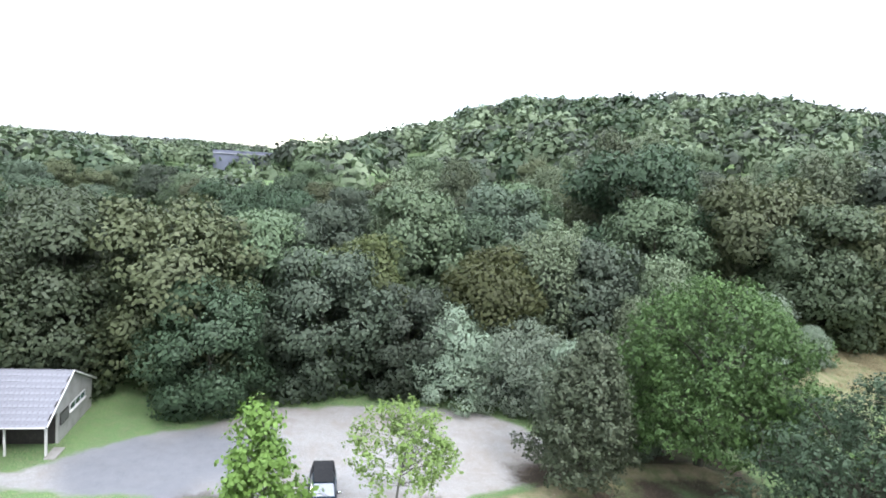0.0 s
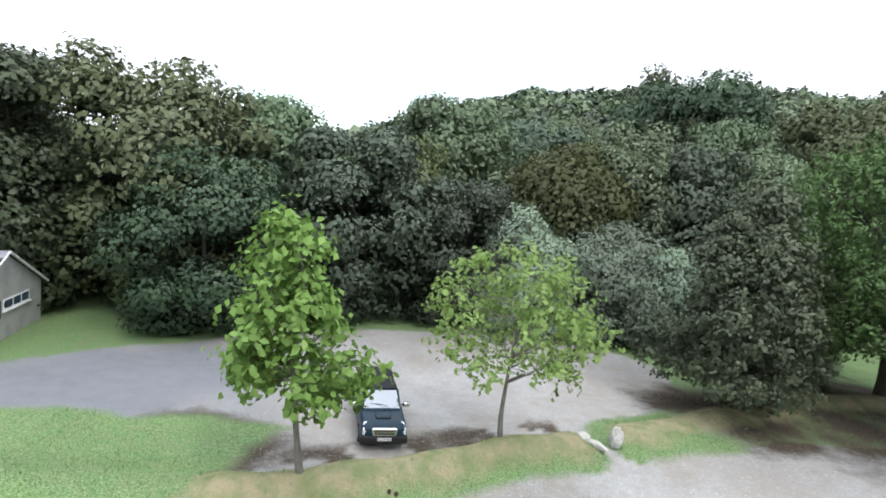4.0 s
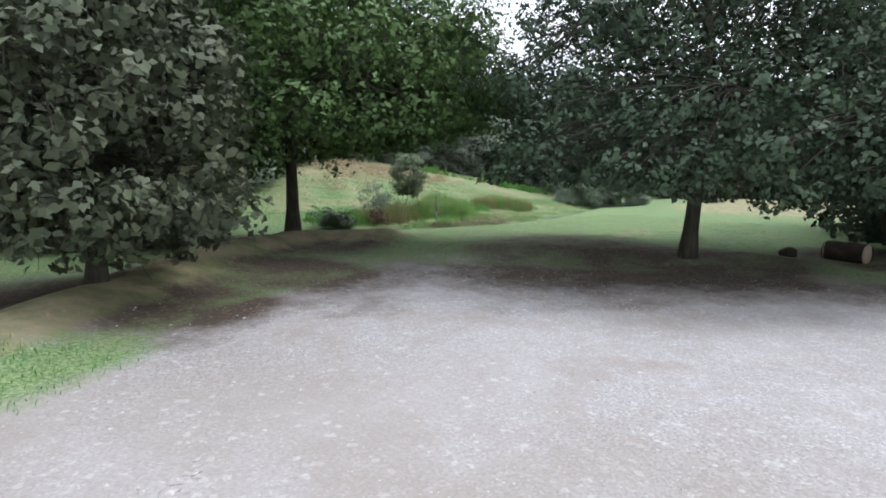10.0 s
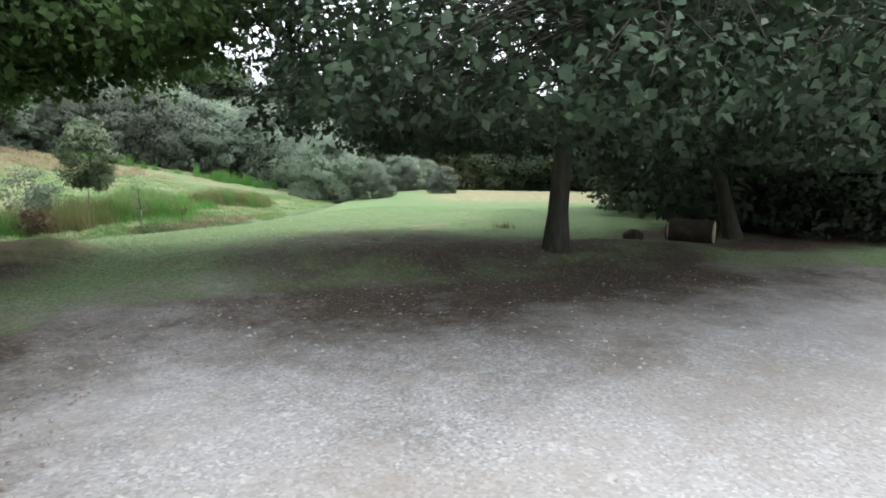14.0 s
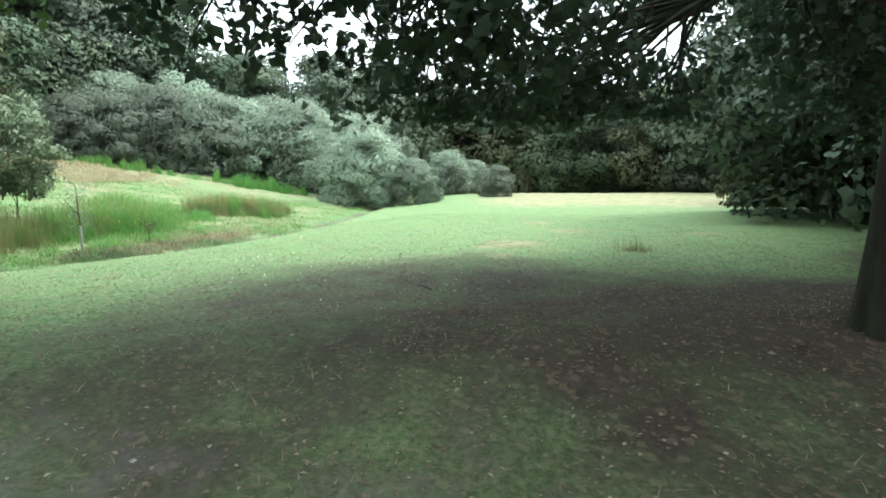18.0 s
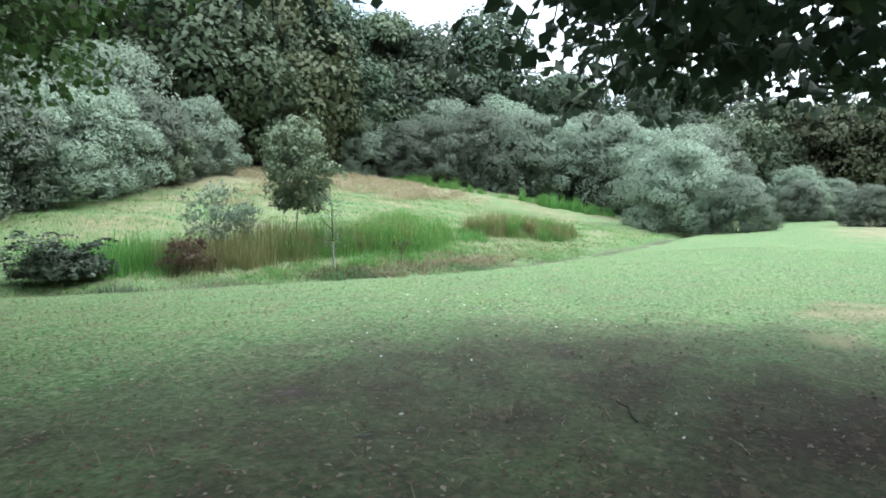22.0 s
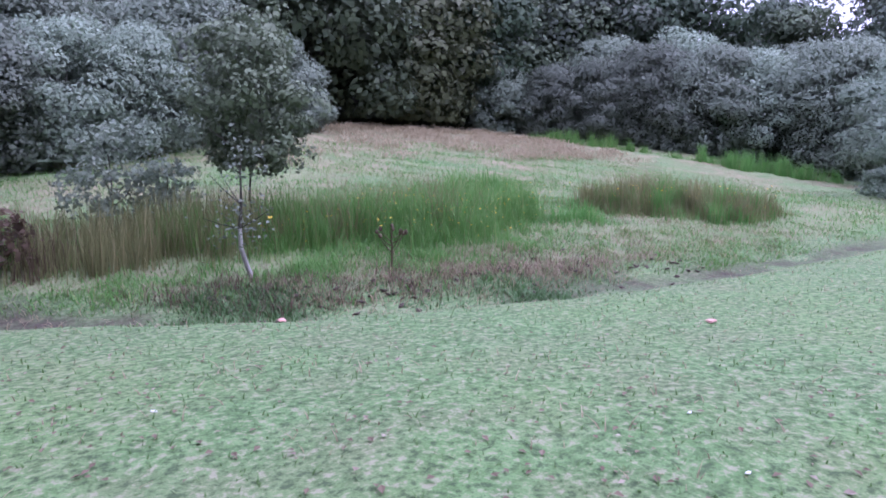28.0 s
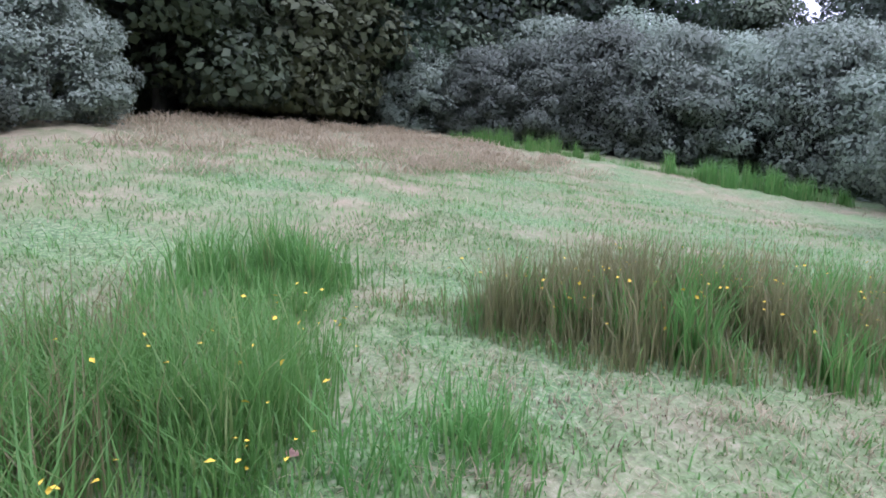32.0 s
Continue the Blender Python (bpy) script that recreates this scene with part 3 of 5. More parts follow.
plant("oak_tree", make_tree(14, 9.6, 4.0, 1.3, 0.17, 0.095, 150, 430, "round", LEAF_OAKG, BARK, 16, clump_r=0.75, floor=oak_floor,
                            keep=lambda x, y, z: z > oak_floor(x, y) + 0.2 and (y > -2.0 or z > 3.2 or x > -0.5), extra=np.concatenate([ring(80, 74, 120, 208, 2.0, 4.6, 1.7, 3.2), ring(120, 75, 0, 360, 1.0, 4.4, 3.4, 7.2), ring(115, 76, 215, 320, 1.8, 4.9, 2.3, 4.6), ring(36, 86, 272, 306, 3.4, 5.3, 3.0, 5.3)])), 14.5, 30.3,
      "broad green oak on the bank at the lawn's edge", group=OAKS)


def low_floor(x, y):
    """The spreading oak's leaves reach low over the lot, and hang above head height over the lawn."""
    return 1.3 + 0.25 * smooth(-0.6, 0.8, y) + 0.3 * smooth(1.5, 4.5, x) * smooth(2.0, -1.0, y)


hanging = np.concatenate([ring(24, 77, 75, 150, 2.0, 4.3, 1.9, 3.0), ring(44, 79, 30, 88, 1.9, 4.4, 1.7, 2.7), ring(34, 85, 0, 52, 2.0, 5.2, 1.55, 2.3), ring(60, 81, 0, 360, 0.4, 3.2, 3.6, 6.4), ring(150, 80, 0, 360, 0.6, 4.7, 2.9, 6.2), ring(150, 78, 140, 290, 1.6, 5.0, 1.45, 2.9)])
plant("oak_tree", make_tree(15, 8.6, 4.4, 1.2, 0.165, 0.085, 100, 300, "dome", LEAF_OAK, BARK, 40, clump_r=0.6, floor=low_floor,
                            keep=lambda x, y, z: z > (3.0 if y > -0.3 else 1.7), extra=hanging), 16.2, 20.8,
      "spreading dark oak on an earth mound over the lawn", group=OAKS)
plant("oak_tree", make_tree(16, 8.8, 3.4, 1.3, 0.15, 0.1, 110, 230, "round", LEAF_OAK, BARK, 12, lean=(-0.8, 3.0), clump_r=0.75), 19.3, 16.4,
      "leaning oak beside a cut log at the lawn's edge", group=OAKS)

# ---- the woods ----
KINDS = {
    "wood": [make_tree(30 + k, 12.5, 4.8, 0.6, 0.22, 0.27, 460, 60, "round", m, BARK, 5, clump_r=1.65, twigs=False) for k, m in enumerate((LEAF_WOOD, LEAF_DARK, LEAF_OLIVE, LEAF_OAK))],
    "yellow": [make_tree(40, 11, 4.4, 1.0, 0.2, 0.27, 400, 52, "dome", LEAF_YEL, BARK, 5, clump_r=1.5, twigs=False)],
    "willow": [make_tree(50 + k, 7.0, 3.5, 0.1, 0.1, 0.13, 440, 105, "dome", LEAF_WILLOW, BARK_GREY, 7, clump_r=0.95, twigs=False, lift=0.4) for k in range(3)],
    "birch": [make_tree(60 + k, 14, 3.4, 1.2, 0.13, 0.23, 190, 95, "tall", LEAF_BIRCH, BARK_GREY, 6, clump_r=0.95, twigs=False, drop=1.4) for k in range(2)],
    "dark": [make_tree(70 + k, 10.5, 4.0, 0.1, 0.2, 0.11, 720, 110, "round", LEAF_DARK, BARK, 6, clump_r=1.15, twigs=False) for k in range(2)],
}
LABELS = {"wood": "dense dark green tree at the wood's edge", "yellow": "broad tree with leaves turning yellow in the wood",
          "willow": "grey-green willow bush at the meadow's edge", "birch": "feathery pale green birch in the wood", "dark": "dark evergreen-like tree down to the ground"}
NAMES = {"wood": "woodland_tree", "yellow": "yellowing_tree", "willow": "willow_bush", "birch": "birch_tree", "dark": "hedge_tree"}
rng = np.random.default_rng(5)
planted = []


def grow(kind, x, y, scale=1.0, group="trees of the wood"):
    planted.append((x, y))
    return plant(NAMES[kind], KINDS[kind][rng.integers(len(KINDS[kind]))], x, y, LABELS[kind], "bush" if kind == "willow" else "tree", group,
                 scale * rng.uniform(0.94, 1.06), rng.uniform(0, 360))


# the row that closes the far lot
for x, y, k, s in [(-18.7, 24.3, "wood", 0.45), (-10.6, 33.0, "wood", 0.65), (-5.5, 37.1, "wood", 0.78), (-0.4, 37.7, "wood", 0.64), (-19.1, 34.7, "wood", 0.90), (-14.1, 36.9, "wood", 0.93),
                   (-23.9, 30.5, "wood", 0.86), (2.5, 37.3, "willow", 0.80), (6.2, 36.7, "willow", 0.79), (9.4, 35.6, "willow", 0.67), (10.7, 33.8, "willow", 0.49), (12.1, 32.3, "willow", 0.42),
                   (5.0, 40.5, "yellow", 0.78), (8.5, 41.1, "birch", 0.75), (13.3, 38.0, "birch", 0.49), (15.9, 40.3, "birch", 0.68), (12.0, 43.5, "wood", 0.78), (-28.6, 37.6, "wood", 0.94), (-22.6, 40.2, "wood", 0.91),
                   (14.9, 36.6, "willow", 0.43), (-9.9, 40.9, "wood", 0.91), (-3.7, 43.6, "yellow", 0.89)]:
    grow(k, x, y, s * (0.88 if x < 0 else 1.0))
# willows round the meadow
for x, y, s in [(18.8, 39.5, 0.46), (20.9, 40.3, 0.47), (22.6, 40.7, 0.44), (24.0, 41.4, 0.46), (26.3, 42.4, 0.40), (28.8, 43.7, 0.43), (19.4, 43.2, 0.62), (22.4, 44.8, 0.63), (26.2, 45.6, 0.65),
                (42.0, 47.4, 0.48), (44.0, 45.8, 0.51), (45.6, 44.0, 0.58), (47.5, 42.2, 0.68), (48.8, 40.0, 0.74), (50.6, 37.9, 0.76), (50.9, 35.0, 0.78), (49.5, 32.1, 0.75), (46.0, 30.0, 0.71),
                (40.4, 28.6, 0.50), (43.9, 29.1, 0.47), (54.0, 30.8, 0.82), (49.1, 46.6, 0.85), (52.6, 43.2, 0.92), (55.1, 38.1, 0.93), (46.9, 22.1, 0.25), (40.0, 26.2, 0.31)]:
    grow("willow", x, y, s, "willows round the meadow")
# the dark oaks behind the hay
for x, y, s in [(32.6, 48.4, 0.73), (36.9, 49.8, 0.78), (40.5, 51.2, 0.73), (30.7, 54.3, 0.90), (44.3, 53.3, 0.79), (48.0, 51.2, 0.79), (51.8, 50.1, 0.80)]:
    grow("wood", x, y, s * 1.14)
# the dark hedge south of the leaning oak, and the belt beyond the lawn
for x, y, s in [(20.7, 12.7, 0.85), (19.4, 8.8, 0.92), (23.3, 13.7, 0.73), (17.6, 5.1, 0.90), (25.8, 15.0, 0.55), (28.8, 13.7, 0.65)]:
    grow("dark" if x < 21 else "wood", x, y, s, "dark trees beside the lot")
for x, y, k, s in [(35.0, 10.0, "willow", 0.84), (39.4, 6.6, "wood", 0.70), (43.6, 3.4, "wood", 0.71), (47.7, 0.3, "wood", 0.74), (52.2, 2.8, "wood", 0.74), (57.1, 6.0, "wood", 0.77), (61.6, 9.0, "wood", 0.73), (65.1, 12.8, "wood", 0.77),
                   (66.9, 16.6, "wood", 0.74), (67.8, 20.3, "wood", 0.75), (68.0, 24.0, "wood", 0.80), (66.4, 28.3, "wood", 0.77), (62.3, 31.7, "wood", 0.81), (58.3, 34.9, "wood", 0.78), (71.7, 11.0, "birch", 0.78), (74.2, 18.6, "wood", 0.93),
                   (74.9, 26.8, "wood", 0.94), (32.5, 4.0, "wood", 0.89), (56.7, 25.4, "willow", 0.51), (60.4, 23.6, "willow", 0.44), (52.5, 25.0, "willow", 0.35)]:
    grow(k, x, y, s * (0.95 if x > 33 else 0.9), "trees beyond the lawn")

spots = list(planted)
wild = []
for _ in range(9000):
    x, y = rng.uniform(-66, 112), rng.uniform(-36, 114)
    if (11 < x < 58 and y < 49) or (x < 13 and y < 43) or (25 < x < 50 and y < 56) or (58 <= x < 62 and y < 40):
        continue
    gap = 6.0 + 0.035 * (y - 34)
    if all((x - a) ** 2 + (y - b) ** 2 > gap * gap for a, b in spots):
        spots.append((x, y))
        wild.append((x, y))
for x, y in wild:
    k = rng.choice(["wood", "wood", "wood", "wood", "birch" if x > -5 else "dark", "birch" if x > 0 else "wood", "yellow" if rng.uniform() < 0.5 else "wood", "birch" if x > 10 else "dark"])
    grow(str(k), x, y, rng.uniform(0.66, 1.0) * (0.76 if x < -5 else 1.25 if 15 < x < 62 and y < 80 else 1.0))


def far_woods():
    """The crowns of the hills, too many to count."""
    r = np.random.default_rng(8)
    cen, size = [], []
    while len(cen) < 1900:
        x, y = r.uniform(-330, 420), r.uniform(116, 520)
        dell = y < 242 and abs(x + 0.34 * y) < 22
        if (dell and y > 222) or (y > 275 and x > 40 + 0.2 * y) or (y > 330 and x > 0) or abs(x) > 90 + 0.75 * y:
            continue
        cen.append((x, y, gz(x, y) - 6.5 * dell))
        size.append(r.uniform(4.2, 7.0))
    cen, size = np.array(cen), np.array(size)
    made = []
    for mat, part_of in ((LEAF_WOOD, 0), (LEAF_OAK, 1), (LEAF_BIRCH, 2), (LEAF_DARK, 3)):
        pick = np.arange(len(cen)) % 4 == part_of
        c, sz = cen[pick], size[pick]
        per = 170
        n = len(c) * per
        w = np.repeat(np.arange(len(c)), per)
        d = r.normal(0, 1, (n, 3))
        d /= np.linalg.norm(d, axis=1)[:, None]
        d[:, 2] = np.abs(d[:, 2]) * 1.25 - 0.35
        lump = 1 + 0.18 * np.sin(d[:, 0] * 7 + w) * np.cos(d[:, 1] * 8 + w)
        pos = c[w] + d * (sz[w] * r.uniform(0.78, 1.0, n) * lump)[:, None] + np.array([0, 0, 5.0])
        me = mesh_from("far_woods", *leaves(r, pos, d + np.array([0, 0, 0.3]), 1.5), mat)
        fn = d * 1.0 + np.array([0, 0, 0.25])
        shape_normals(me, np.repeat(fn / np.linalg.norm(fn, axis=1)[:, None], 4, 0))
        made.append(tagged(new("far_woods", me), "wooded hillside of many crowns fading into the distance", "woods", kind="stuff"))
    return made


far_woods()

# ---- plain materials ----
def flat(name, color, rough=0.5, metal=0.0, spec=0.5, grime=0.25, scale=6.0, dirt=(0.12, 0.10, 0.08), bump=0.0):
    b = Mat(name, rough, metal, spec)
    n1 = b.noise(scale, 5)
    b.color(b.mix(b.ramp(n1, [(0.45, (0,) * 3), (0.8, (grime,) * 3)]), color, dirt))
    b.l.new(b.ramp(b.noise(scale * 4, 3), [(0.2, (max(0.02, rough - 0.08),) * 3), (0.8, (min(1, rough + 0.12),) * 3)]), b.bsdf.inputs["Roughness"])
    if bump:
        b.bump(b.noise(scale * 8, 4), bump, 0.01)
    return b.m


def gloss_paint(name, color, coat=0.1):
    b = Mat(name, 0.35, 0.0, 0.12)
    b.bsdf.inputs["Coat Weight"].default_value = coat
    b.bsdf.inputs["Coat Roughness"].default_value = 0.09
    n1 = b.noise(3, 4)
    b.color(b.mix(b.ramp(n1, [(0.5, (0,) * 3), (0.9, (0.15,) * 3)]), color, (0.10, 0.09, 0.08)))
    return b.m


PAINT_BLUE = gloss_paint("dark_blue_paint", (0.010, 0.026, 0.042))
PAINT_BLACK = gloss_paint("black_paint", (0.012, 0.013, 0.018))
GLASS = Mat("car_glass", 0.04, 0.0, 0.7).color((0.05, 0.085, 0.13)).m
GLASS.node_tree.nodes["Principled BSDF"].inputs["IOR"].default_value = 2.5
RUBBER = flat("rubber", (0.02, 0.02, 0.021), 0.8, 0, 0.3, 0.3)
PLASTIC = flat("black_plastic", (0.015, 0.016, 0.018), 0.6, 0, 0.2, 0.12)
CLOTH = flat("black_cloth", (0.018, 0.018, 0.02), 0.95, 0, 0.1, 0.2, 20, bump=0.4)
CHROME = flat("chrome", (0.75, 0.76, 0.78), 0.15, 1.0, 0.5, 0.1)
ALLOY = flat("alloy", (0.5, 0.51, 0.53), 0.3, 0.9, 0.5, 0.25)
LENS = flat("lamp_lens", (0.7, 0.72, 0.75), 0.08, 0.2, 0.9, 0.1)
RED = flat("red_lens", (0.45, 0.02, 0.015), 0.12, 0, 0.8, 0.05)
AMBER = flat("amber_lens", (0.6, 0.35, 0.2), 0.12, 0, 0.8, 0.05)
WHITE = flat("white_paint", (0.72, 0.72, 0.70), 0.55, 0, 0.4, 0.3)
PLATE_Y = flat("yellow_plate", (0.65, 0.5, 0.04), 0.4, 0, 0.4, 0.1)
INK = flat("dark_ink", (0.015, 0.015, 0.015), 0.6)
RENDER = flat("pale_render", (0.36, 0.36, 0.34), 0.9, 0, 0.2, 0.55, 1.6, (0.17, 0.17, 0.14), 0.5)
SLATE = flat("lichened_slate", (0.20, 0.205, 0.23), 0.75, 0, 0.4, 0.6, 2.2, (0.38, 0.38, 0.42), 0.5)
DARKWOOD = flat("dark_board", (0.03, 0.028, 0.026), 0.7, 0, 0.3, 0.3)
CONCRETE = flat("concrete", (0.30, 0.29, 0.27), 0.9, 0, 0.2, 0.5, 3, (0.15, 0.14, 0.12), 0.5)
ROCK = flat("pale_rock", (0.48, 0.47, 0.44), 0.9, 0, 0.2, 0.95, 7, (0.16, 0.155, 0.13), 0.9)
BLUESTONE = flat("blue_grey_masonry", (0.16, 0.17, 0.23), 0.9, 0, 0.2, 0.5, 0.3, (0.22, 0.23, 0.30), 0.4)
LOGBARK = flat("log_bark", (0.045, 0.035, 0.028), 0.95, 0, 0.1, 0.6, 6, (0.10, 0.09, 0.07), 1.0)
CLAY = flat("wet_earth", (0.075, 0.058, 0.045), 0.9, 0, 0.25, 0.6, 9, (0.14, 0.115, 0.085), 0.8)
LOGEND = flat("sawn_wood", (0.42, 0.36, 0.27), 0.85, 0, 0.2, 0.6, 8, (0.25, 0.2, 0.15), 0.3)
PEBBLE = flat("loose_stone", (0.30, 0.285, 0.265), 0.9, 0, 0.2, 0.8, 9, (0.66, 0.64, 0.62), 0.3)
LITTER = foliage("fallen_leaves", (0.10, 0.075, 0.05), (0.19, 0.145, 0.095), (0.52, 0.46, 0.36), 0.1, 0.8, 0.1)
CHIP = flat("white_chip", (0.78, 0.77, 0.74), 0.7, 0, 0.3, 0.2)
PETAL = Mat("yellow_petals", 0.6).color((0.7, 0.5, 0.04)).m
HAYCOL = foliage("cut_hay", (0.22, 0.18, 0.11), (0.37, 0.31, 0.20), (0.55, 0.47, 0.33), 0.5, 0.85, 0.2)
WATER = Mat("ditch_water", 0.05, 0, 0.6).color((0.03, 0.028, 0.025)).m


# ---- mesh helpers for made things ----
def loft(name, stations, mat, bev=3):
    """A rounded hull through cross-sections (y, half width below, half width above, bottom z, top z, corner radius)."""
    rings = []
    for y, wb, wt, z0, z1, r in stations:
        r = min(r, 0.49 * (z1 - z0), wt * 0.9)
        pts = []
        for cx, cz, a0 in ((wb - r * 0.5, z0 + r * 0.5, -90), (wt - r, z1 - r, 0), (-wt + r, z1 - r, 90), (-wb + r * 0.5, z0 + r * 0.5, 180)):
            rr = r * 0.5 if a0 in (-90, 180) else r
            for k in range(bev + 1):
                a = radians(a0 + 90 * k / bev)
                pts.append((cx + rr * math.cos(a), y, cz + rr * math.sin(a)))
        rings.append(pts)
    bm = bmesh.new()
    vs = [[bm.verts.new(p) for p in ring] for ring in rings]
    n = len(vs[0])
    for a, b in zip(vs, vs[1:]):
        for k in range(n):
            bm.faces.new((a[k], a[(k + 1) % n], b[(k + 1) % n], b[k]))
    bm.faces.new(vs[0][::-1])
    bm.faces.new(vs[-1])
    bmesh.ops.recalc_face_normals(bm, faces=bm.faces)
    return finish(name, bm, mat, True)


def finish(name, bm, mat, shade=False):
    me = bpy.data.meshes.new(name)
    bm.to_mesh(me)
    bm.free()
    me.materials.append(mat)
    if shade:
        me.polygons.foreach_set("use_smooth", [True] * len(me.polygons))
        me.set_sharp_from_angle(angle=radians(40))
    return me


def block(name, sx, sy, sz, mat, bev=0.01, at=(0, 0, 0)):
    """A bevelled block whose base centre is at the given place."""
    bm = bmesh.new()
    bmesh.ops.create_cube(bm, size=1, matrix=Matrix.Translation((at[0], at[1], at[2] + sz / 2)) @ Matrix.Diagonal((sx, sy, sz, 1)))
    if bev:
        bmesh.ops.bevel(bm, geom=bm.edges[:], offset=min(bev, 0.4 * min(sx, sy, sz)), segments=2, affect="EDGES", profile=0.6)
    return finish(name, bm, mat)


def slab(name, quad, depth, mat, bev=0.0):
    """A plate from four corners, thickened backwards along its normal."""
    q = [Vector(p) for p in quad]
    nrm = (q[1] - q[0]).cross(q[3] - q[0]).normalized()
    bm = bmesh.new()
    f = [bm.verts.new(p) for p in q]
    g = [bm.verts.new(p - nrm * depth) for p in q]
    bm.faces.new(f)
    bm.faces.new(g[::-1])
    for k in range(4):
        bm.faces.new((f[k], g[k], g[(k + 1) % 4], f[(k + 1) % 4]))
    if bev:
        bmesh.ops.bevel(bm, geom=bm.edges[:], offset=bev, segments=2, affect="EDGES")
    bmesh.ops.recalc_face_normals(bm, faces=bm.faces)
    return finish(name, bm, mat)


def rod(name, pts, r, mat, sides=8):
    radii = r if isinstance(r, (list, tuple)) else [r] * len(pts)
    return mesh_from(name, *tube(pts, radii, sides), mat, True)


def lump(name, seed, size, mat, rough=0.25, cuts=3):
    """A boulder: an uneven, angular ball."""
    r = random.Random(seed)
    bm = bmesh.new()
    bmesh.ops.create_icosphere(bm, subdivisions=cuts, radius=1)
    planes = [(Vector((r.uniform(-1, 1), r.uniform(-1, 1), r.uniform(-0.6, 1))).normalized(), r.uniform(0.62, 0.9)) for _ in range(11)]
    for v in bm.verts:
        d = v.co.normalized()
        for nrm, lim in planes:
            over = v.co.dot(nrm) - lim
            if over > 0:
                v.co -= nrm * over
        v.co += d * rough * 0.18 * noise.noise(d * 3.1 + Vector((seed, 0, 0)))
        v.co = Vector((v.co.x * size[0], v.co.y * size[1], v.co.z * size[2]))
    me = finish(name, bm, mat, True)
    return me


def disc_wheel(width=0.22, r=0.36):
    """Tyre and rim of a wheel that turns round the x axis, centred on the origin."""
    prof = [(-0.5, 0.62), (-0.5, 0.86), (-0.38, 0.98), (0, 1.0), (0.38, 0.98), (0.5, 0.86), (0.5, 0.62)]

    def spin(name, pr, mat, n=28):
        bm = bmesh.new()
        rings = []
        for k in range(n):
            a = 2 * math.pi * k / n
            rings.append([bm.verts.new((x * width, math.cos(a) * q * r, math.sin(a) * q * r)) for x, q in pr])
        for k in range(n):
            a, b = rings[k], rings[(k + 1) % n]
            for j in range(len(pr) - 1):
                bm.faces.new((a[j], a[j + 1], b[j + 1], b[j]))
        bmesh.ops.recalc_face_normals(bm, faces=bm.faces)
        return finish(name, bm, mat, True)

    tyre = spin("tyre", prof, RUBBER)
    bm = bmesh.new()
    for k in range(7):
        a = 2 * math.pi * k / 7
        m = Matrix.Rotation(a, 4, "X") @ Matrix.Translation((0.36 * width, 0, 0.36 * r)) @ Matrix.Diagonal((0.14 * width, 0.15 * r, 0.55 * r, 1))
        bmesh.ops.create_cube(bm, size=1, matrix=m)
        m = Matrix.Rotation(a, 4, "X") @ Matrix.Translation((-0.36 * width, 0, 0.36 * r)) @ Matrix.Diagonal((0.14 * width, 0.15 * r, 0.55 * r, 1))
        bmesh.ops.create_cube(bm, size=1, matrix=m)
    bmesh.ops.create_cone(bm, cap_ends=True, segments=20, radius1=0.2 * r, radius2=0.2 * r, depth=0.8 * width, matrix=Matrix.Rotation(radians(90), 4, "Y"))
    spokes = finish("rim", bm, ALLOY)
    band = spin("rim_band", [(-0.46, 0.66), (-0.2, 0.58), (0.2, 0.58), (0.46, 0.66)], ALLOY)
    return tyre, spokes, band


def add_wheels(root, places, width, r):
    tyre, spokes, band = disc_wheel(width, r)
    for x, y in places:
        w = part("wheel", band, root, "alloy wheel with a black tyre", pose(x, y, r))
        part("tyre", tyre, w, "black rubber tyre")
        part("rim", spokes, w)


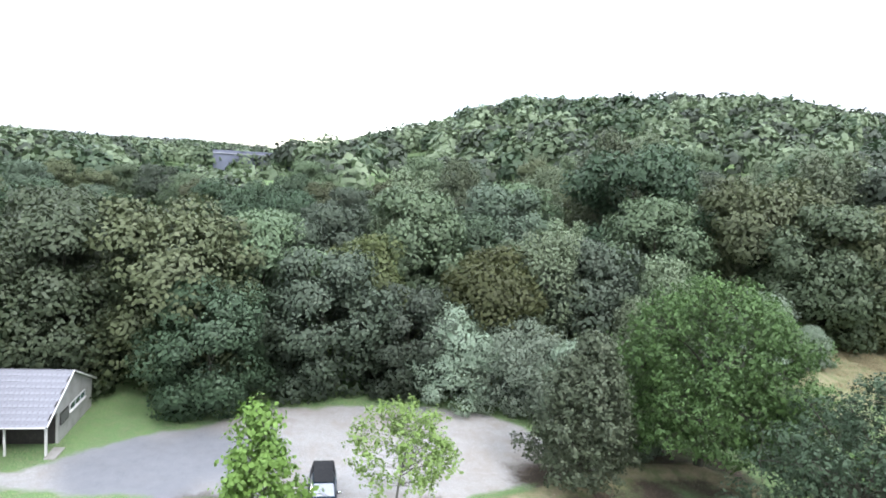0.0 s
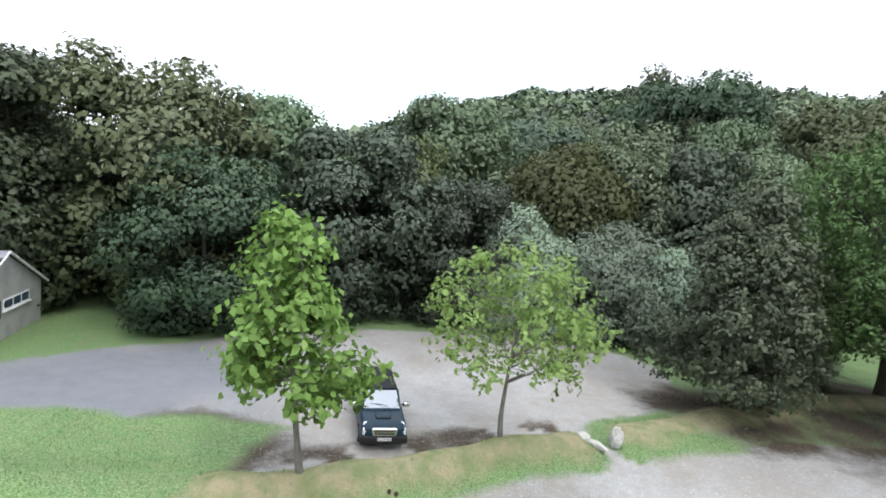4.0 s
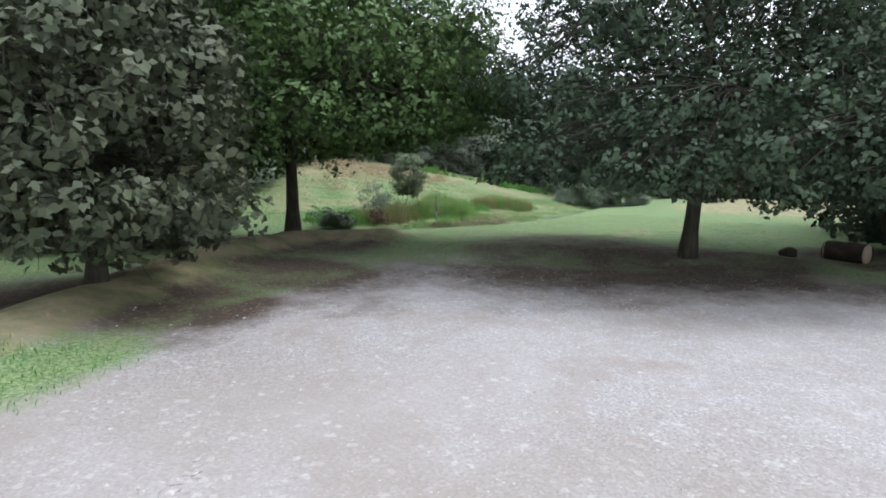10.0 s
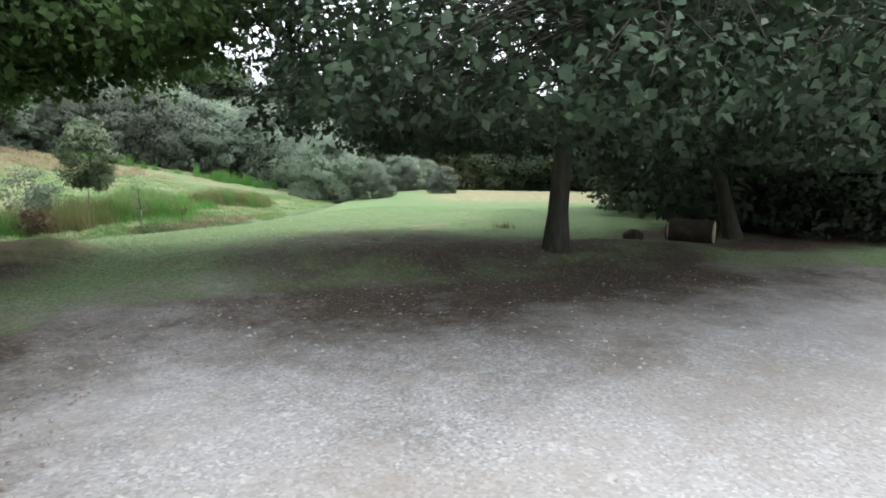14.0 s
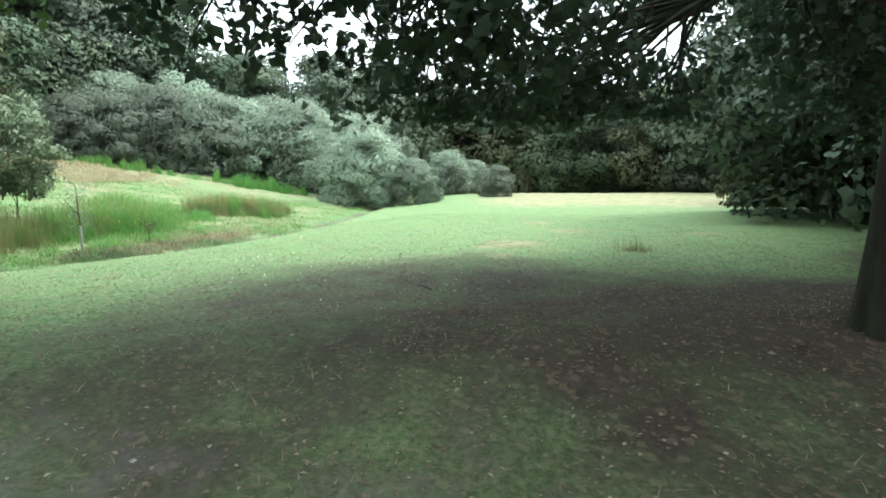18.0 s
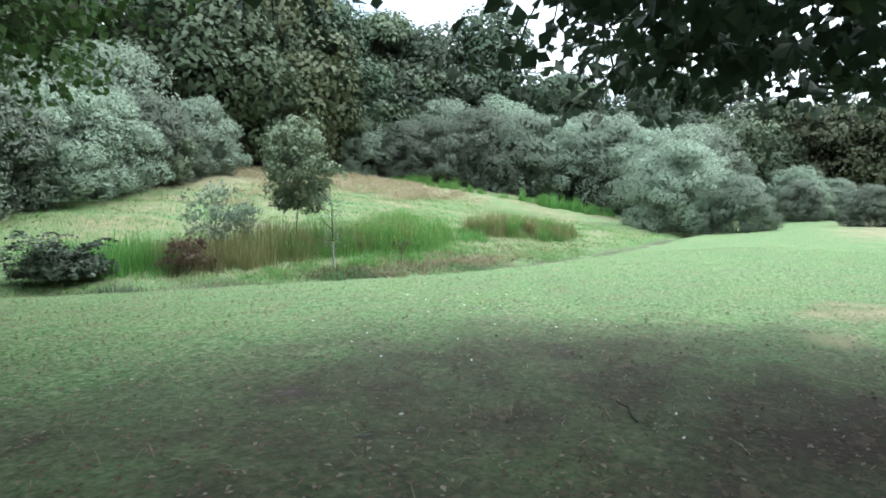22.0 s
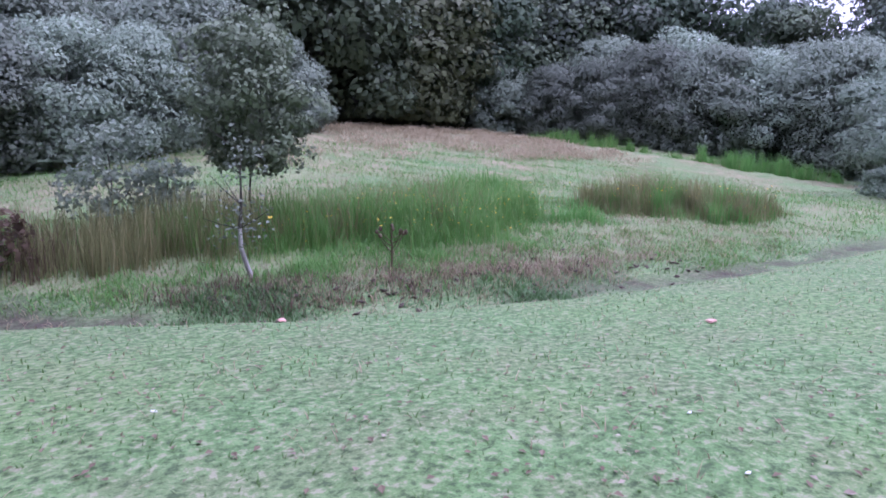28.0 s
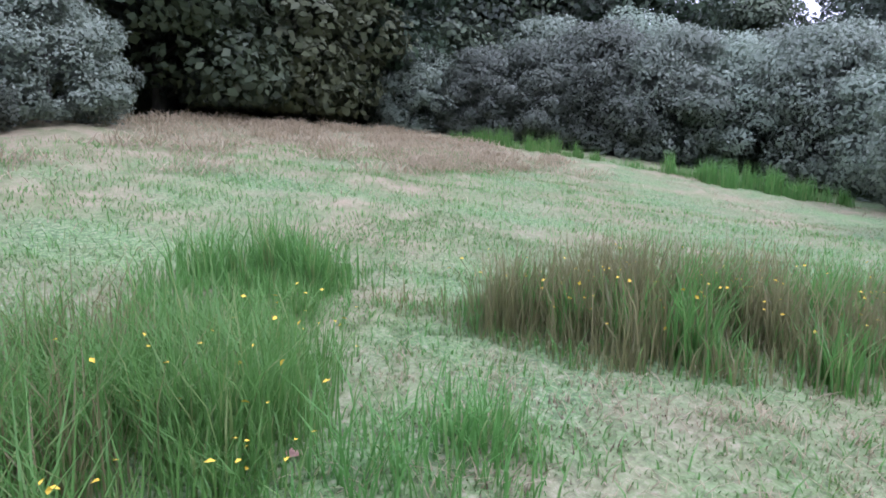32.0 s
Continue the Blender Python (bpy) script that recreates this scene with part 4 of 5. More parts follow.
def make_pickup():
    root = tagged(new("pickup_truck"), "dark blue pickup truck with black hardtop, parked at the bank", "truck")
    part("body", loft("body", [(2.46, 0.62, 0.60, 0.52, 0.74, 0.08), (2.42, 0.80, 0.78, 0.42, 0.92, 0.14), (2.30, 0.88, 0.84, 0.36, 1.00, 0.16), (1.9, 0.90, 0.86, 0.36, 1.06, 0.16),
                               (1.15, 0.90, 0.86, 0.34, 1.12, 0.14), (0.6, 0.90, 0.87, 0.32, 1.14, 0.1), (-1.0, 0.90, 0.87, 0.32, 1.14, 0.1), (-2.3, 0.89, 0.86, 0.36, 1.12, 0.1), (-2.44, 0.84, 0.82, 0.42, 1.06, 0.1)], PAINT_BLUE), root)
    part("cab", loft("cab", [(1.16, 0.80, 0.74, 1.06, 1.13, 0.03), (0.86, 0.80, 0.70, 1.06, 1.40, 0.08), (0.46, 0.80, 0.66, 1.06, 1.70, 0.12), (0.2, 0.80, 0.66, 1.06, 1.76, 0.12), (-0.95, 0.80, 0.66, 1.06, 1.76, 0.12), (-1.02, 0.79, 0.66, 1.06, 1.70, 0.1)], PAINT_BLUE), root)
    part("hardtop", loft("hardtop", [(-1.0, 0.80, 0.68, 1.08, 1.74, 0.12), (-1.2, 0.82, 0.70, 1.08, 1.80, 0.12), (-2.2, 0.82, 0.70, 1.08, 1.78, 0.12), (-2.42, 0.80, 0.66, 1.08, 1.55, 0.14)], PLASTIC), root, "black plastic hardtop over the bed")
    part("roof_panel", loft("roof_panel", [(0.42, 0.58, 0.56, 1.745, 1.765, 0.008), (0.2, 0.62, 0.6, 1.75, 1.775, 0.01), (-0.95, 0.62, 0.6, 1.75, 1.775, 0.01)], PLASTIC), root, "black roof")
    part("windscreen", slab("windscreen", [(-0.71, 1.09, 1.175), (0.71, 1.09, 1.175), (0.61, 0.50, 1.69), (-0.61, 0.50, 1.69)], 0.02, GLASS), root, "sky-reflecting windscreen")
    for s in (-1, 1):
        q = [(s * 0.795, 0.80, 1.17), (s * 0.795, -0.9, 1.17), (s * 0.70, -0.86, 1.62), (s * 0.715, 0.42, 1.62)]
        part("side_window", slab("side_window", q if s > 0 else q[::-1], 0.015, GLASS), root)
        m = part("wing_mirror", loft("wing_mirror", [(0.10, 0.10, 0.09, 0, 0.12, 0.03), (0.04, 0.15, 0.13, -0.02, 0.17, 0.05), (-0.04, 0.14, 0.13, -0.01, 0.16, 0.04)], CHROME), root, "bright chrome door mirror", pose(s * 1.03, 0.72, 1.14))
        part("mirror_arm", block("mirror_arm", 0.16, 0.05, 0.05, PLASTIC, 0.01), m, "", pose(-s * 0.13, -0.01, 0.02))
        part("headlamp", loft("headlamp", [(2.43, 0.08, 0.07, 0.70, 0.84, 0.03), (2.36, 0.13, 0.12, 0.66, 0.93, 0.05), (2.05, 0.10, 0.08, 0.78, 1.05, 0.05)], LENS), root, "clear headlamp", pose(s * 0.70, 0.0, 0.0))
        part("fog_lamp", rod("fog_lamp", [(s * 0.66, 2.38, 0.52), (s * 0.66, 2.46, 0.52)], [0.06, 0.065], LENS, 14), root)
        part("wiper", rod("wiper", [(s * 0.1 - 0.25, 1.12, 1.175), (s * 0.1 + 0.02, 1.0, 1.285), (s * 0.1 + 0.36, 0.95, 1.32)], 0.012, INK, 5), root)
        part("roof_rail", rod("roof_rail", [(s * 0.62, -1.15, 1.81), (s * 0.63, -1.3, 1.86), (s * 0.63, -2.05, 1.85), (s * 0.62, -2.18, 1.79)], 0.018, PLASTIC, 6), root)
    part("bonnet_scoop", loft("bonnet_scoop", [(1.82, 0.30, 0.27, 1.055, 1.12, 0.03), (1.72, 0.33, 0.30, 1.06, 1.16, 0.04), (1.32, 0.30, 0.26, 1.08, 1.15, 0.03)], PAINT_BLUE), root)
    part("scoop_mouth", block("scoop_mouth", 0.5, 0.02, 0.055, INK, 0.005), root, "black scoop opening", pose(0, 1.825, 1.065))
    g = part("grille", loft("grille", [(2.47, 0.44, 0.48, 0.68, 0.92, 0.06), (2.36, 0.46, 0.50, 0.66, 0.95, 0.06)], CHROME), root, "chrome grille")
    for k in range(2):
        part("grille_slot", block("grille_slot", 0.78, 0.03, 0.06, INK, 0.01), g, "black slot", pose(0, 2.468, 0.72 + 0.09 * k))
    part("bumper", loft("bumper", [(2.52, 0.70, 0.70, 0.42, 0.62, 0.08), (2.44, 0.88, 0.88, 0.36, 0.66, 0.1), (2.2, 0.92, 0.92, 0.36, 0.62, 0.1)], PLASTIC), root, "black front bumper")
    p = part("number_plate", block("number_plate", 0.52, 0.015, 0.11, WHITE, 0.004), root, "white plate with dark bars", pose(0, 2.53, 0.50))
    for k in range(7):
        part("plate_bar", block("plate_bar", 0.035, 0.006, 0.07, INK, 0), p, "", pose(-0.2 + k * 0.066 + (0.02 if k > 3 else 0), 0.009, 0.02))
    add_wheels(root, [(-0.80, 1.50), (0.80, 1.50), (-0.80, -1.50), (0.80, -1.50)], 0.24, 0.37)
    return root


pickup = make_pickup()
pickup.matrix_world = pose(-3.3, 25.35, gz(-3.3, 25.35), 0, 0, 180 + 9) @ Matrix.Scale(1 / METRES, 4)


def make_sports_car():
    root = tagged(new("sports_car"), "black convertible sports car with soft top raised, parked on gravel", "car")
    part("body", loft("body", [(2.20, 0.55, 0.5, 0.30, 0.52, 0.1), (2.05, 0.78, 0.66, 0.22, 0.66, 0.16), (1.5, 0.87, 0.76, 0.18, 0.80, 0.2), (0.9, 0.87, 0.78, 0.18, 0.86, 0.18), (0.0, 0.86, 0.78, 0.18, 0.88, 0.16),
                               (-0.9, 0.88, 0.80, 0.18, 0.90, 0.2), (-1.5, 0.90, 0.78, 0.2, 0.88, 0.24), (-1.95, 0.87, 0.70, 0.26, 0.78, 0.2), (-2.16, 0.80, 0.62, 0.34, 0.66, 0.14), (-2.22, 0.66, 0.55, 0.40, 0.58, 0.08)], PAINT_BLACK), root)
    part("soft_top", loft("soft_top", [(0.42, 0.60, 0.52, 0.84, 1.20, 0.1), (0.25, 0.68, 0.56, 0.84, 1.27, 0.14), (-0.3, 0.72, 0.58, 0.84, 1.29, 0.16), (-0.75, 0.72, 0.54, 0.84, 1.22, 0.16), (-1.2, 0.66, 0.42, 0.84, 1.00, 0.1), (-1.35, 0.6, 0.4, 0.84, 0.92, 0.05)], CLOTH), root, "black cloth soft top")
    part("rear_window", slab("rear_window", [(0.44, -1.26, 1.0), (-0.44, -1.26, 1.0), (-0.46, -0.80, 1.235), (0.46, -0.80, 1.235)][::-1], 0.02, GLASS), root, "sky-reflecting rear window")
    part("windscreen", slab("windscreen", [(-0.62, 1.0, 0.90), (0.62, 1.0, 0.90), (0.53, 0.44, 1.23), (-0.53, 0.44, 1.23)], 0.02, GLASS), root)
    part("engine_lid", loft("engine_lid", [(-1.40, 0.48, 0.46, 0.86, 0.925, 0.03), (-1.75, 0.46, 0.44, 0.82, 0.875, 0.03), (-2.02, 0.40, 0.38, 0.72, 0.76, 0.02)], PAINT_BLACK), root)
    part("brake_slot", block("brake_slot", 0.34, 0.03, 0.012, INK, 0.003), root, "black slot in the lid", pose(0, -1.72, 0.877))
    for s in (-1, 1):
        q = [(s * 0.735, 0.75, 0.92), (s * 0.735, -0.62, 0.92), (s * 0.66, -0.55, 1.17), (s * 0.64, 0.38, 1.17)]
        part("side_window", slab("side_window", q if s > 0 else q[::-1], 0.015, GLASS), root)
        part("tail_lamp", loft("tail_lamp", [(-1.93, 0.10, 0.09, 0.60, 0.74, 0.04), (-2.05, 0.16, 0.15, 0.56, 0.72, 0.05), (-2.17, 0.13, 0.12, 0.56, 0.68, 0.04)], RED), root, "red tail lamp", pose(s * 0.60, -0.01, 0.01))
        part("indicator", loft("indicator", [(-1.95, 0.05, 0.05, 0.66, 0.75, 0.02), (-2.06, 0.06, 0.06, 0.62, 0.735, 0.02)], AMBER), root, "pale amber indicator", pose(s * 0.68, -0.005, 0.025))
        part("wing_mirror", loft("wing_mirror", [(0.08, 0.07, 0.06, 0, 0.08, 0.03), (0.0, 0.11, 0.1, -0.01, 0.12, 0.04), (-0.06, 0.10, 0.09, 0, 0.11, 0.03)], PAINT_BLACK), root, "", pose(s * 0.90, 0.62, 0.88))
        part("chrome_strip", rod("chrome_strip", [(s * 0.775, 0.8, 0.885), (s * 0.79, 0.0, 0.905), (s * 0.77, -0.8, 0.905)], 0.012, CHROME, 5), root)
    part("number_plate", block("number_plate", 0.46, 0.015, 0.1, PLATE_Y, 0.004), root, "yellow rear plate", pose(0, -2.235, 0.42))
    for k in range(7):
        part("badge_bar", block("badge_bar", 0.035, 0.01, 0.03, CHROME, 0.002), root, "bright metal bar", pose(-0.33 + 0.11 * k, -2.09, 0.70))
    add_wheels(root, [(-0.76, 1.25), (0.76, 1.25), (-0.78, -1.22), (0.78, -1.22)], 0.24, 0.32)
    return root


sports_car = make_sports_car()
sports_car.matrix_world = pose(-4.15, 19.7, gz(-4.15, 19.7), 0, 0, 6) @ Matrix.Scale(1 / METRES, 4)


# ---- the hut ----
def make_hut():
    """Local axes: x along the ridge away from the gable, y along the gable wall, from its south corner."""
    root = tagged(new("hut"), "low pale rendered hut with lichened slate roof by the wood", "hut")
    W, L, E, R = 5.6, 7.5, 2.1, 3.9
    bm = bmesh.new()
    poly = [(0, 1.3, 0), (0, W, 0), (0, W, E), (0, W / 2, R), (0, 0, E), (0, 1.3, E)]
    a = [bm.verts.new(p) for p in poly]
    b = [bm.verts.new((0.22, p[1], p[2])) for p in poly]
    bm.faces.new(a)
    bm.faces.new(b[::-1])
    for k in range(len(a)):
        bm.faces.new((a[k], a[(k + 1) % len(a)], b[(k + 1) % len(a)], b[k]))
    bmesh.ops.recalc_face_normals(bm, faces=bm.faces)
    part("gable_wall", finish("gable_wall", bm, RENDER), root, "pale grey rendered gable")
    part("porch_wall", block("porch_wall", L - 0.3, 0.2, E + 0.5, DARKWOOD, 0.01), root, "dark boarded wall set back in the porch", pose(L / 2 + 0.15, 1.4, 0))
    part("back_wall", block("back_wall", L - 0.24, 0.2, E - 0.02, RENDER, 0.01), root, "", pose(L / 2 + 0.12, W - 0.1, 0))
    part("end_wall", block("end_wall", 0.2, W - 0.3, E, RENDER, 0.01), root, "", pose(L - 0.1, W / 2, 0))
    sl = math.atan2(R - E, W / 2)
    n = math.hypot(R - E, W / 2) + 0.35
    for s in (0, 1):
        deck = part("roof", block("roof", L + 0.5, n, 0.07, DARKWOOD, 0.01), root, "slate roof slope",
                    Matrix.Translation((L / 2 - 0.05, W / 2, R + 0.02)) @ Matrix.Rotation(sl if s == 0 else -sl, 4, "X") @ Matrix.Translation((0, -n / 2 if s == 0 else n / 2, 0)))
        if s == 0:
            tile = block("slate", 0.385, 0.42, 0.014, SLATE, 0.004)
            for i in range(9):
                for j in range(20):
                    u = -L / 2 - 0.22 + 0.4 * (j + 0.5 * (i % 2)) + 0.2
                    if abs(u) > L / 2 + 0.16:
                        continue
                    part("slate", tile, deck, "", pose(u, n / 2 - 0.2 - i * (n - 0.42) / 8, 0.078 + 0.004 * ((i * 7 + j * 3) % 3), -3.0 + 0.6 * ((i * 5 + j) % 3), 0, 0.5 * ((i + j * 2) % 3 - 1)))
        else:
            part("slating", block("slating", L + 0.48, n - 0.02, 0.03, SLATE, 0.006), deck, "", pose(0, 0, 0.074))
        q0 = [(-0.26, W / 2, R + 0.07), (-0.26, W / 2 + (-1 if s == 0 else 1) * (W / 2 + 0.28), E - 0.12)]
        part("bargeboard", rod("bargeboard", q0, 0.07, WHITE, 4), root, "white bargeboard")
    part("corner_post", block("corner_post", 0.14, 0.14, E - 0.02, WHITE, 0.01), root, "white porch post", pose(0.1, 0.12, 0))
    part("porch_post", block("porch_post", 0.12, 0.12, E - 0.02, WHITE, 0.01), root, "", pose(3.2, 0.12, 0))
    part("gutter", rod("gutter", [(-0.2, -0.3, E - 0.12), (L + 0.1, -0.3, E - 0.12)], 0.06, WHITE, 8), root, "white gutter")
    part("downpipe", rod("downpipe", [(-0.02, -0.26, E - 0.15), (-0.02, -0.06, E - 0.4), (-0.02, -0.06, 0.02)], 0.04, WHITE, 8), root)
    win = part("window", block("window", 0.06, 1.95, 0.5, WHITE, 0.01), root, "strip window with white sill", pose(-0.02, 3.6, 1.35))
    for k in range(3):
        part("pane", block("pane", 0.02, 0.54, 0.36, GLASS, 0.005), win, "dark glass pane", pose(-0.03, -0.62 + 0.62 * k, 0.08))
    part("sill", block("sill", 0.16, 2.05, 0.07, WHITE, 0.01), win, "white sill", pose(-0.05, 0, -0.07))
    board = part("notice_board", block("notice_board", 0.06, 1.0, 0.8, DARKWOOD, 0.01), root, "dark framed notice board", pose(-0.03, 1.95, 1.05))
    part("board_face", block("board_face", 0.02, 0.84, 0.64, flat("board_paper", (0.10, 0.10, 0.10), 0.6), 0.003), board, "", pose(-0.032, 0, 0.08))
    part("lamp_box", block("lamp_box", 0.08, 0.18, 0.22, PLASTIC, 0.02), root, "", pose(-0.04, 2.75, 1.5))
    part("doorstep", block("doorstep", 0.9, 1.1, 0.12, CONCRETE, 0.02), root, "pale concrete step", pose(-0.45, 0.25, 0))
    return root


hut = make_hut()
hut.matrix_world = Matrix.Translation((-15.3, 27.5, gz(-15.3, 27.5) - 0.02)) @ Matrix(((-0.985, -0.17, 0, 0), (-0.17, 0.985, 0, 0), (0, 0, 1, 0), (0, 0, 0, 1))) @ Matrix.Diagonal((0.5, 0.92, 0.73, 1))


# ---- the viaduct in the valley ----
def make_viaduct():
    root = tagged(new("viaduct"), "blue-grey stone viaduct arch rising over the distant trees", "viaduct")
    span, pier, top, low, n = 11.0, 4.0, 3.2, -16.0, 5
    bm = bmesh.new()
    xs = []
    for k in range(n):
        x0 = k * (span + pier)
        xs += [(x0, low), (x0 + pier - 0.001, low)]
        for j in range(0, 13):
            a = math.pi * j / 12
            xs.append((x0 + pier + span / 2 - math.cos(a) * span / 2, -span * 0.42 - 0.2 + math.sin(a) * span * 0.42))
    cols = []
    for x, z in xs:
        cols.append([bm.verts.new((x, y, zz)) for y in (-2.2, 2.2) for zz in (z, top)])
    for a, b in zip(cols, cols[1:]):
        bm.faces.new((a[0], b[0], b[1], a[1]))
        bm.faces.new((a[2], a[3], b[3], b[2]))
        bm.faces.new((a[0], a[2], b[2], b[0]))
        bm.faces.new((a[1], b[1], b[3], a[3]))
    bmesh.ops.recalc_face_normals(bm, faces=bm.faces)
    part("arcade", finish("arcade", bm, BLUESTONE), root)
    length = n * (span + pier)
    part("parapet", block("parapet", length, 4.9, 1.1, BLUESTONE, 0.05), root, "stone parapet", pose(length / 2, 0, top))
    part("string_course", block("string_course", length, 5.3, 0.4, flat("pale_stone", (0.34, 0.34, 0.40), 0.9), 0.05), root, "paler string course", pose(length / 2, 0, top - 0.25))
    return root


viaduct = make_viaduct()
viaduct.matrix_world = Matrix.Translation((-83, 243, 8.2)) @ Matrix.Rotation(radians(14), 4, "Z") @ Matrix.Rotation(radians(-2.2), 4, "Y")


# ---- stones, logs ----
def lay(name, me, x, y, label, category, dz=0.0, rx=0, ry=0, rz=0, group=""):
    ob = tagged(new(name, me), label, category, group)
    ob.matrix_world = pose(x, y, gz(x, y) + dz, rx, ry, rz)
    return ob


lay("boulder", lump("boulder", 3, (0.23, 0.2, 0.36), ROCK, 1.3), 2.89, 24.91, "pale weathered boulder standing at the gap in the bank", "boulder", 0.22, 14, -10, 20)
lay("fallen_stone", lump("fallen_stone", 5, (0.14, 0.42, 0.12), ROCK), 2.29, 24.71, "pale long stone lying at the bank's end", "stone", 0.08, -8, 10, 28)
lay("bank_stone", lump("bank_stone", 6, (0.15, 0.22, 0.14), ROCK), 2.05, 25.17, "small pale stone on the bank's end", "stone", 0.1, 0, 12, 70)


def make_log(length, r):
    root = tagged(new("cut_log"), "short cut log with pale sawn end beside the leaning oak", "log")
    rr = [r * k for k in (0.97, 1.03, 0.99, 1.04, 1.0, 0.96)]
    part("bark", rod("bark", [(0.02 * ((k * 7) % 3 - 1), -length / 2 + length * k / 5, 0) for k in range(6)], rr, LOGBARK, 14), root)
    for s in (-1, 1):
        part("sawn_end", rod("sawn_end", [(0, s * (length / 2 - 0.03), 0), (0, s * (length / 2 + 0.004), 0), (0, s * (length / 2 + 0.006), 0)], [r * 0.93, r * 0.93, 0.002], LOGEND, 14), root, "pale sawn end")
    return root


log_1 = make_log(0.85, 0.24)
log_1.matrix_world = pose(18.75, 17.6, gz(18.75, 17.6) + 0.2, 0, 3, 150)
lay("log_stub", lump("log_stub", 12, (0.24, 0.2, 0.17), LOGBARK), 18.70, 18.77, "dark stump end in the grass", "stump", 0.08)


# ---- saplings, bushes and weeds of the meadow ----
def place(meshes, name, x, y, label, category="tree", scale=1.0, turn=0.0, group=""):
    return plant(name, meshes, x, y, label, category, group, scale, turn)


place(make_tree(81, 2.9, 0.62, 0.8, 0.02, 0.05, 130, 95, "tall", LEAF_BIRCH, BARK, 14, clump_r=0.24, bole=0.3), "willow_sapling", 23.5, 32.13, "slender many-stemmed willow sapling in rough meadow grass")
place(make_tree(82, 1.6, 0.55, 0.35, 0.016, 0.045, 60, 34, "tall", LEAF_WILLOW, BARK, 8, clump_r=0.22), "willow_shrub", 22.1, 32.9, "thin grey-leaved shrub in the rushes", "bush")
place(make_tree(83, 1.2, 0.35, 0.3, 0.013, 0.04, 40, 24, "tall", LEAF_WILLOW, BARK, 6, clump_r=0.16), "willow_shrub", 22.7, 32.8, "small twiggy shrub beside the sapling", "bush")
place(make_tree(84, 2.2, 0.6, 0.3, 0.02, 0.065, 90, 50, "tall", LEAF_BIRCH, BARK_GREY, 6, clump_r=0.27), "young_birch", 26.4, 41.5, "young pale birch at the meadow's edge")
place(make_tree(85, 0.75, 0.5, 0.08, 0.02, 0.045, 110, 50, "dome", LEAF_DARK, BARK, 10, clump_r=0.24), "dark_bush", 19.25, 32.5, "dark dense bush by the ditch", "bush")


def fern_fans(cx, cy, n, seed):
    """Arching fronds that stand out of the bush by the ditch."""
    root = tagged(new("fern"), "dark arching fern growing through the bush by the ditch", "fern")
    root.matrix_world = pose(cx, cy, gz(cx, cy))
    r = np.random.default_rng(seed)
    for k in range(n):
        a, ln = 2.4 * k + r.uniform(-0.3, 0.3), r.uniform(0.85, 1.35)
        u = np.linspace(0, 1, 12)
        mid = np.stack([np.cos(a) * u * ln * 0.6, np.sin(a) * u * ln * 0.6, ln * (1.25 * u - 0.72 * u ** 2.2)], 1)
        side = np.array([-math.sin(a), math.cos(a), 0.0])
        p = np.repeat(mid[1:], 8, 0)
        w = np.tile(np.linspace(-1, 1, 8), 11)[:, None] * (0.19 * (1 - np.repeat(u[1:], 8)) ** 0.7)[:, None]
        me = mesh_from("frond", *leaves(r, p + side * w, np.tile([0, 0, 1.2], (len(p), 1)), 0.055), LEAF_DARK)
        part("frond", me, root)["kind"] = "stuff"
    return root


fern_fans(19.3, 32.45, 13, 3)
fern_fans(18.8, 32.75, 9, 4)
place(make_tree(88, 0.85, 0.36, 0.2, 0.014, 0.06, 26, 20, "tall", LEAF_DEAD, BARK, 8, clump_r=0.17), "dead_weed", 20.9, 31.9, "reddish dead weed standing in the rushes", "plant")

# the thin leaning birch with a pale stem
BX, BY = 22.74, 30.38
stem_line = [(0.24, -0.04, -0.1), (0.10, 0, 0.25), (-0.05, 0, 0.6), (-0.06, 0, 0.95), (0.05, 0.03, 1.35), (0.1, 0.05, 1.9), (0.12, 0.05, 2.3)]
birch_root = tagged(new("leaning_birch"), "thin leaning birch with a pale stem at the ditch", "tree")
birch_root.matrix_world = pose(BX, BY, gz(BX, BY), 0, 0, 35) @ Matrix.Scale(0.52, 4)
part("stem", rod("stem", stem_line[:4], [0.045, 0.042, 0.038, 0.034], BARK_PALE, 8), birch_root, "pale peeling stem")
part("leader", rod("leader", stem_line[3:], [0.034, 0.024, 0.016, 0.008], BARK, 8), birch_root, "dark thin leader")
r9 = np.random.default_rng(9)
for k in range(7):
    p = Vector(stem_line[3 + k % 4])
    d = Vector((r9.uniform(-1, 1), r9.uniform(-1, 1), r9.uniform(-0.1, 0.7))).normalized() * r9.uniform(0.35, 0.7)
    part("branch", rod("branch", [p, p + d * 0.5, p + d + Vector((0, 0, 0.05))], [0.012, 0.008, 0.004], BARK, 5), birch_root)
pts = np.array([Vector(stem_line[3 + k % 4]) for k in range(9)])
lc = np.repeat(pts, 34, 0) + r9.normal(0, 0.26, (9 * 34, 3)) * np.array([1, 1, 0.6])
part("crown", mesh_from("crown", *leaves(r9, lc, np.tile([0, 0, 1.0], (len(lc), 1)), 0.07), LEAF_WILLOW), birch_root)


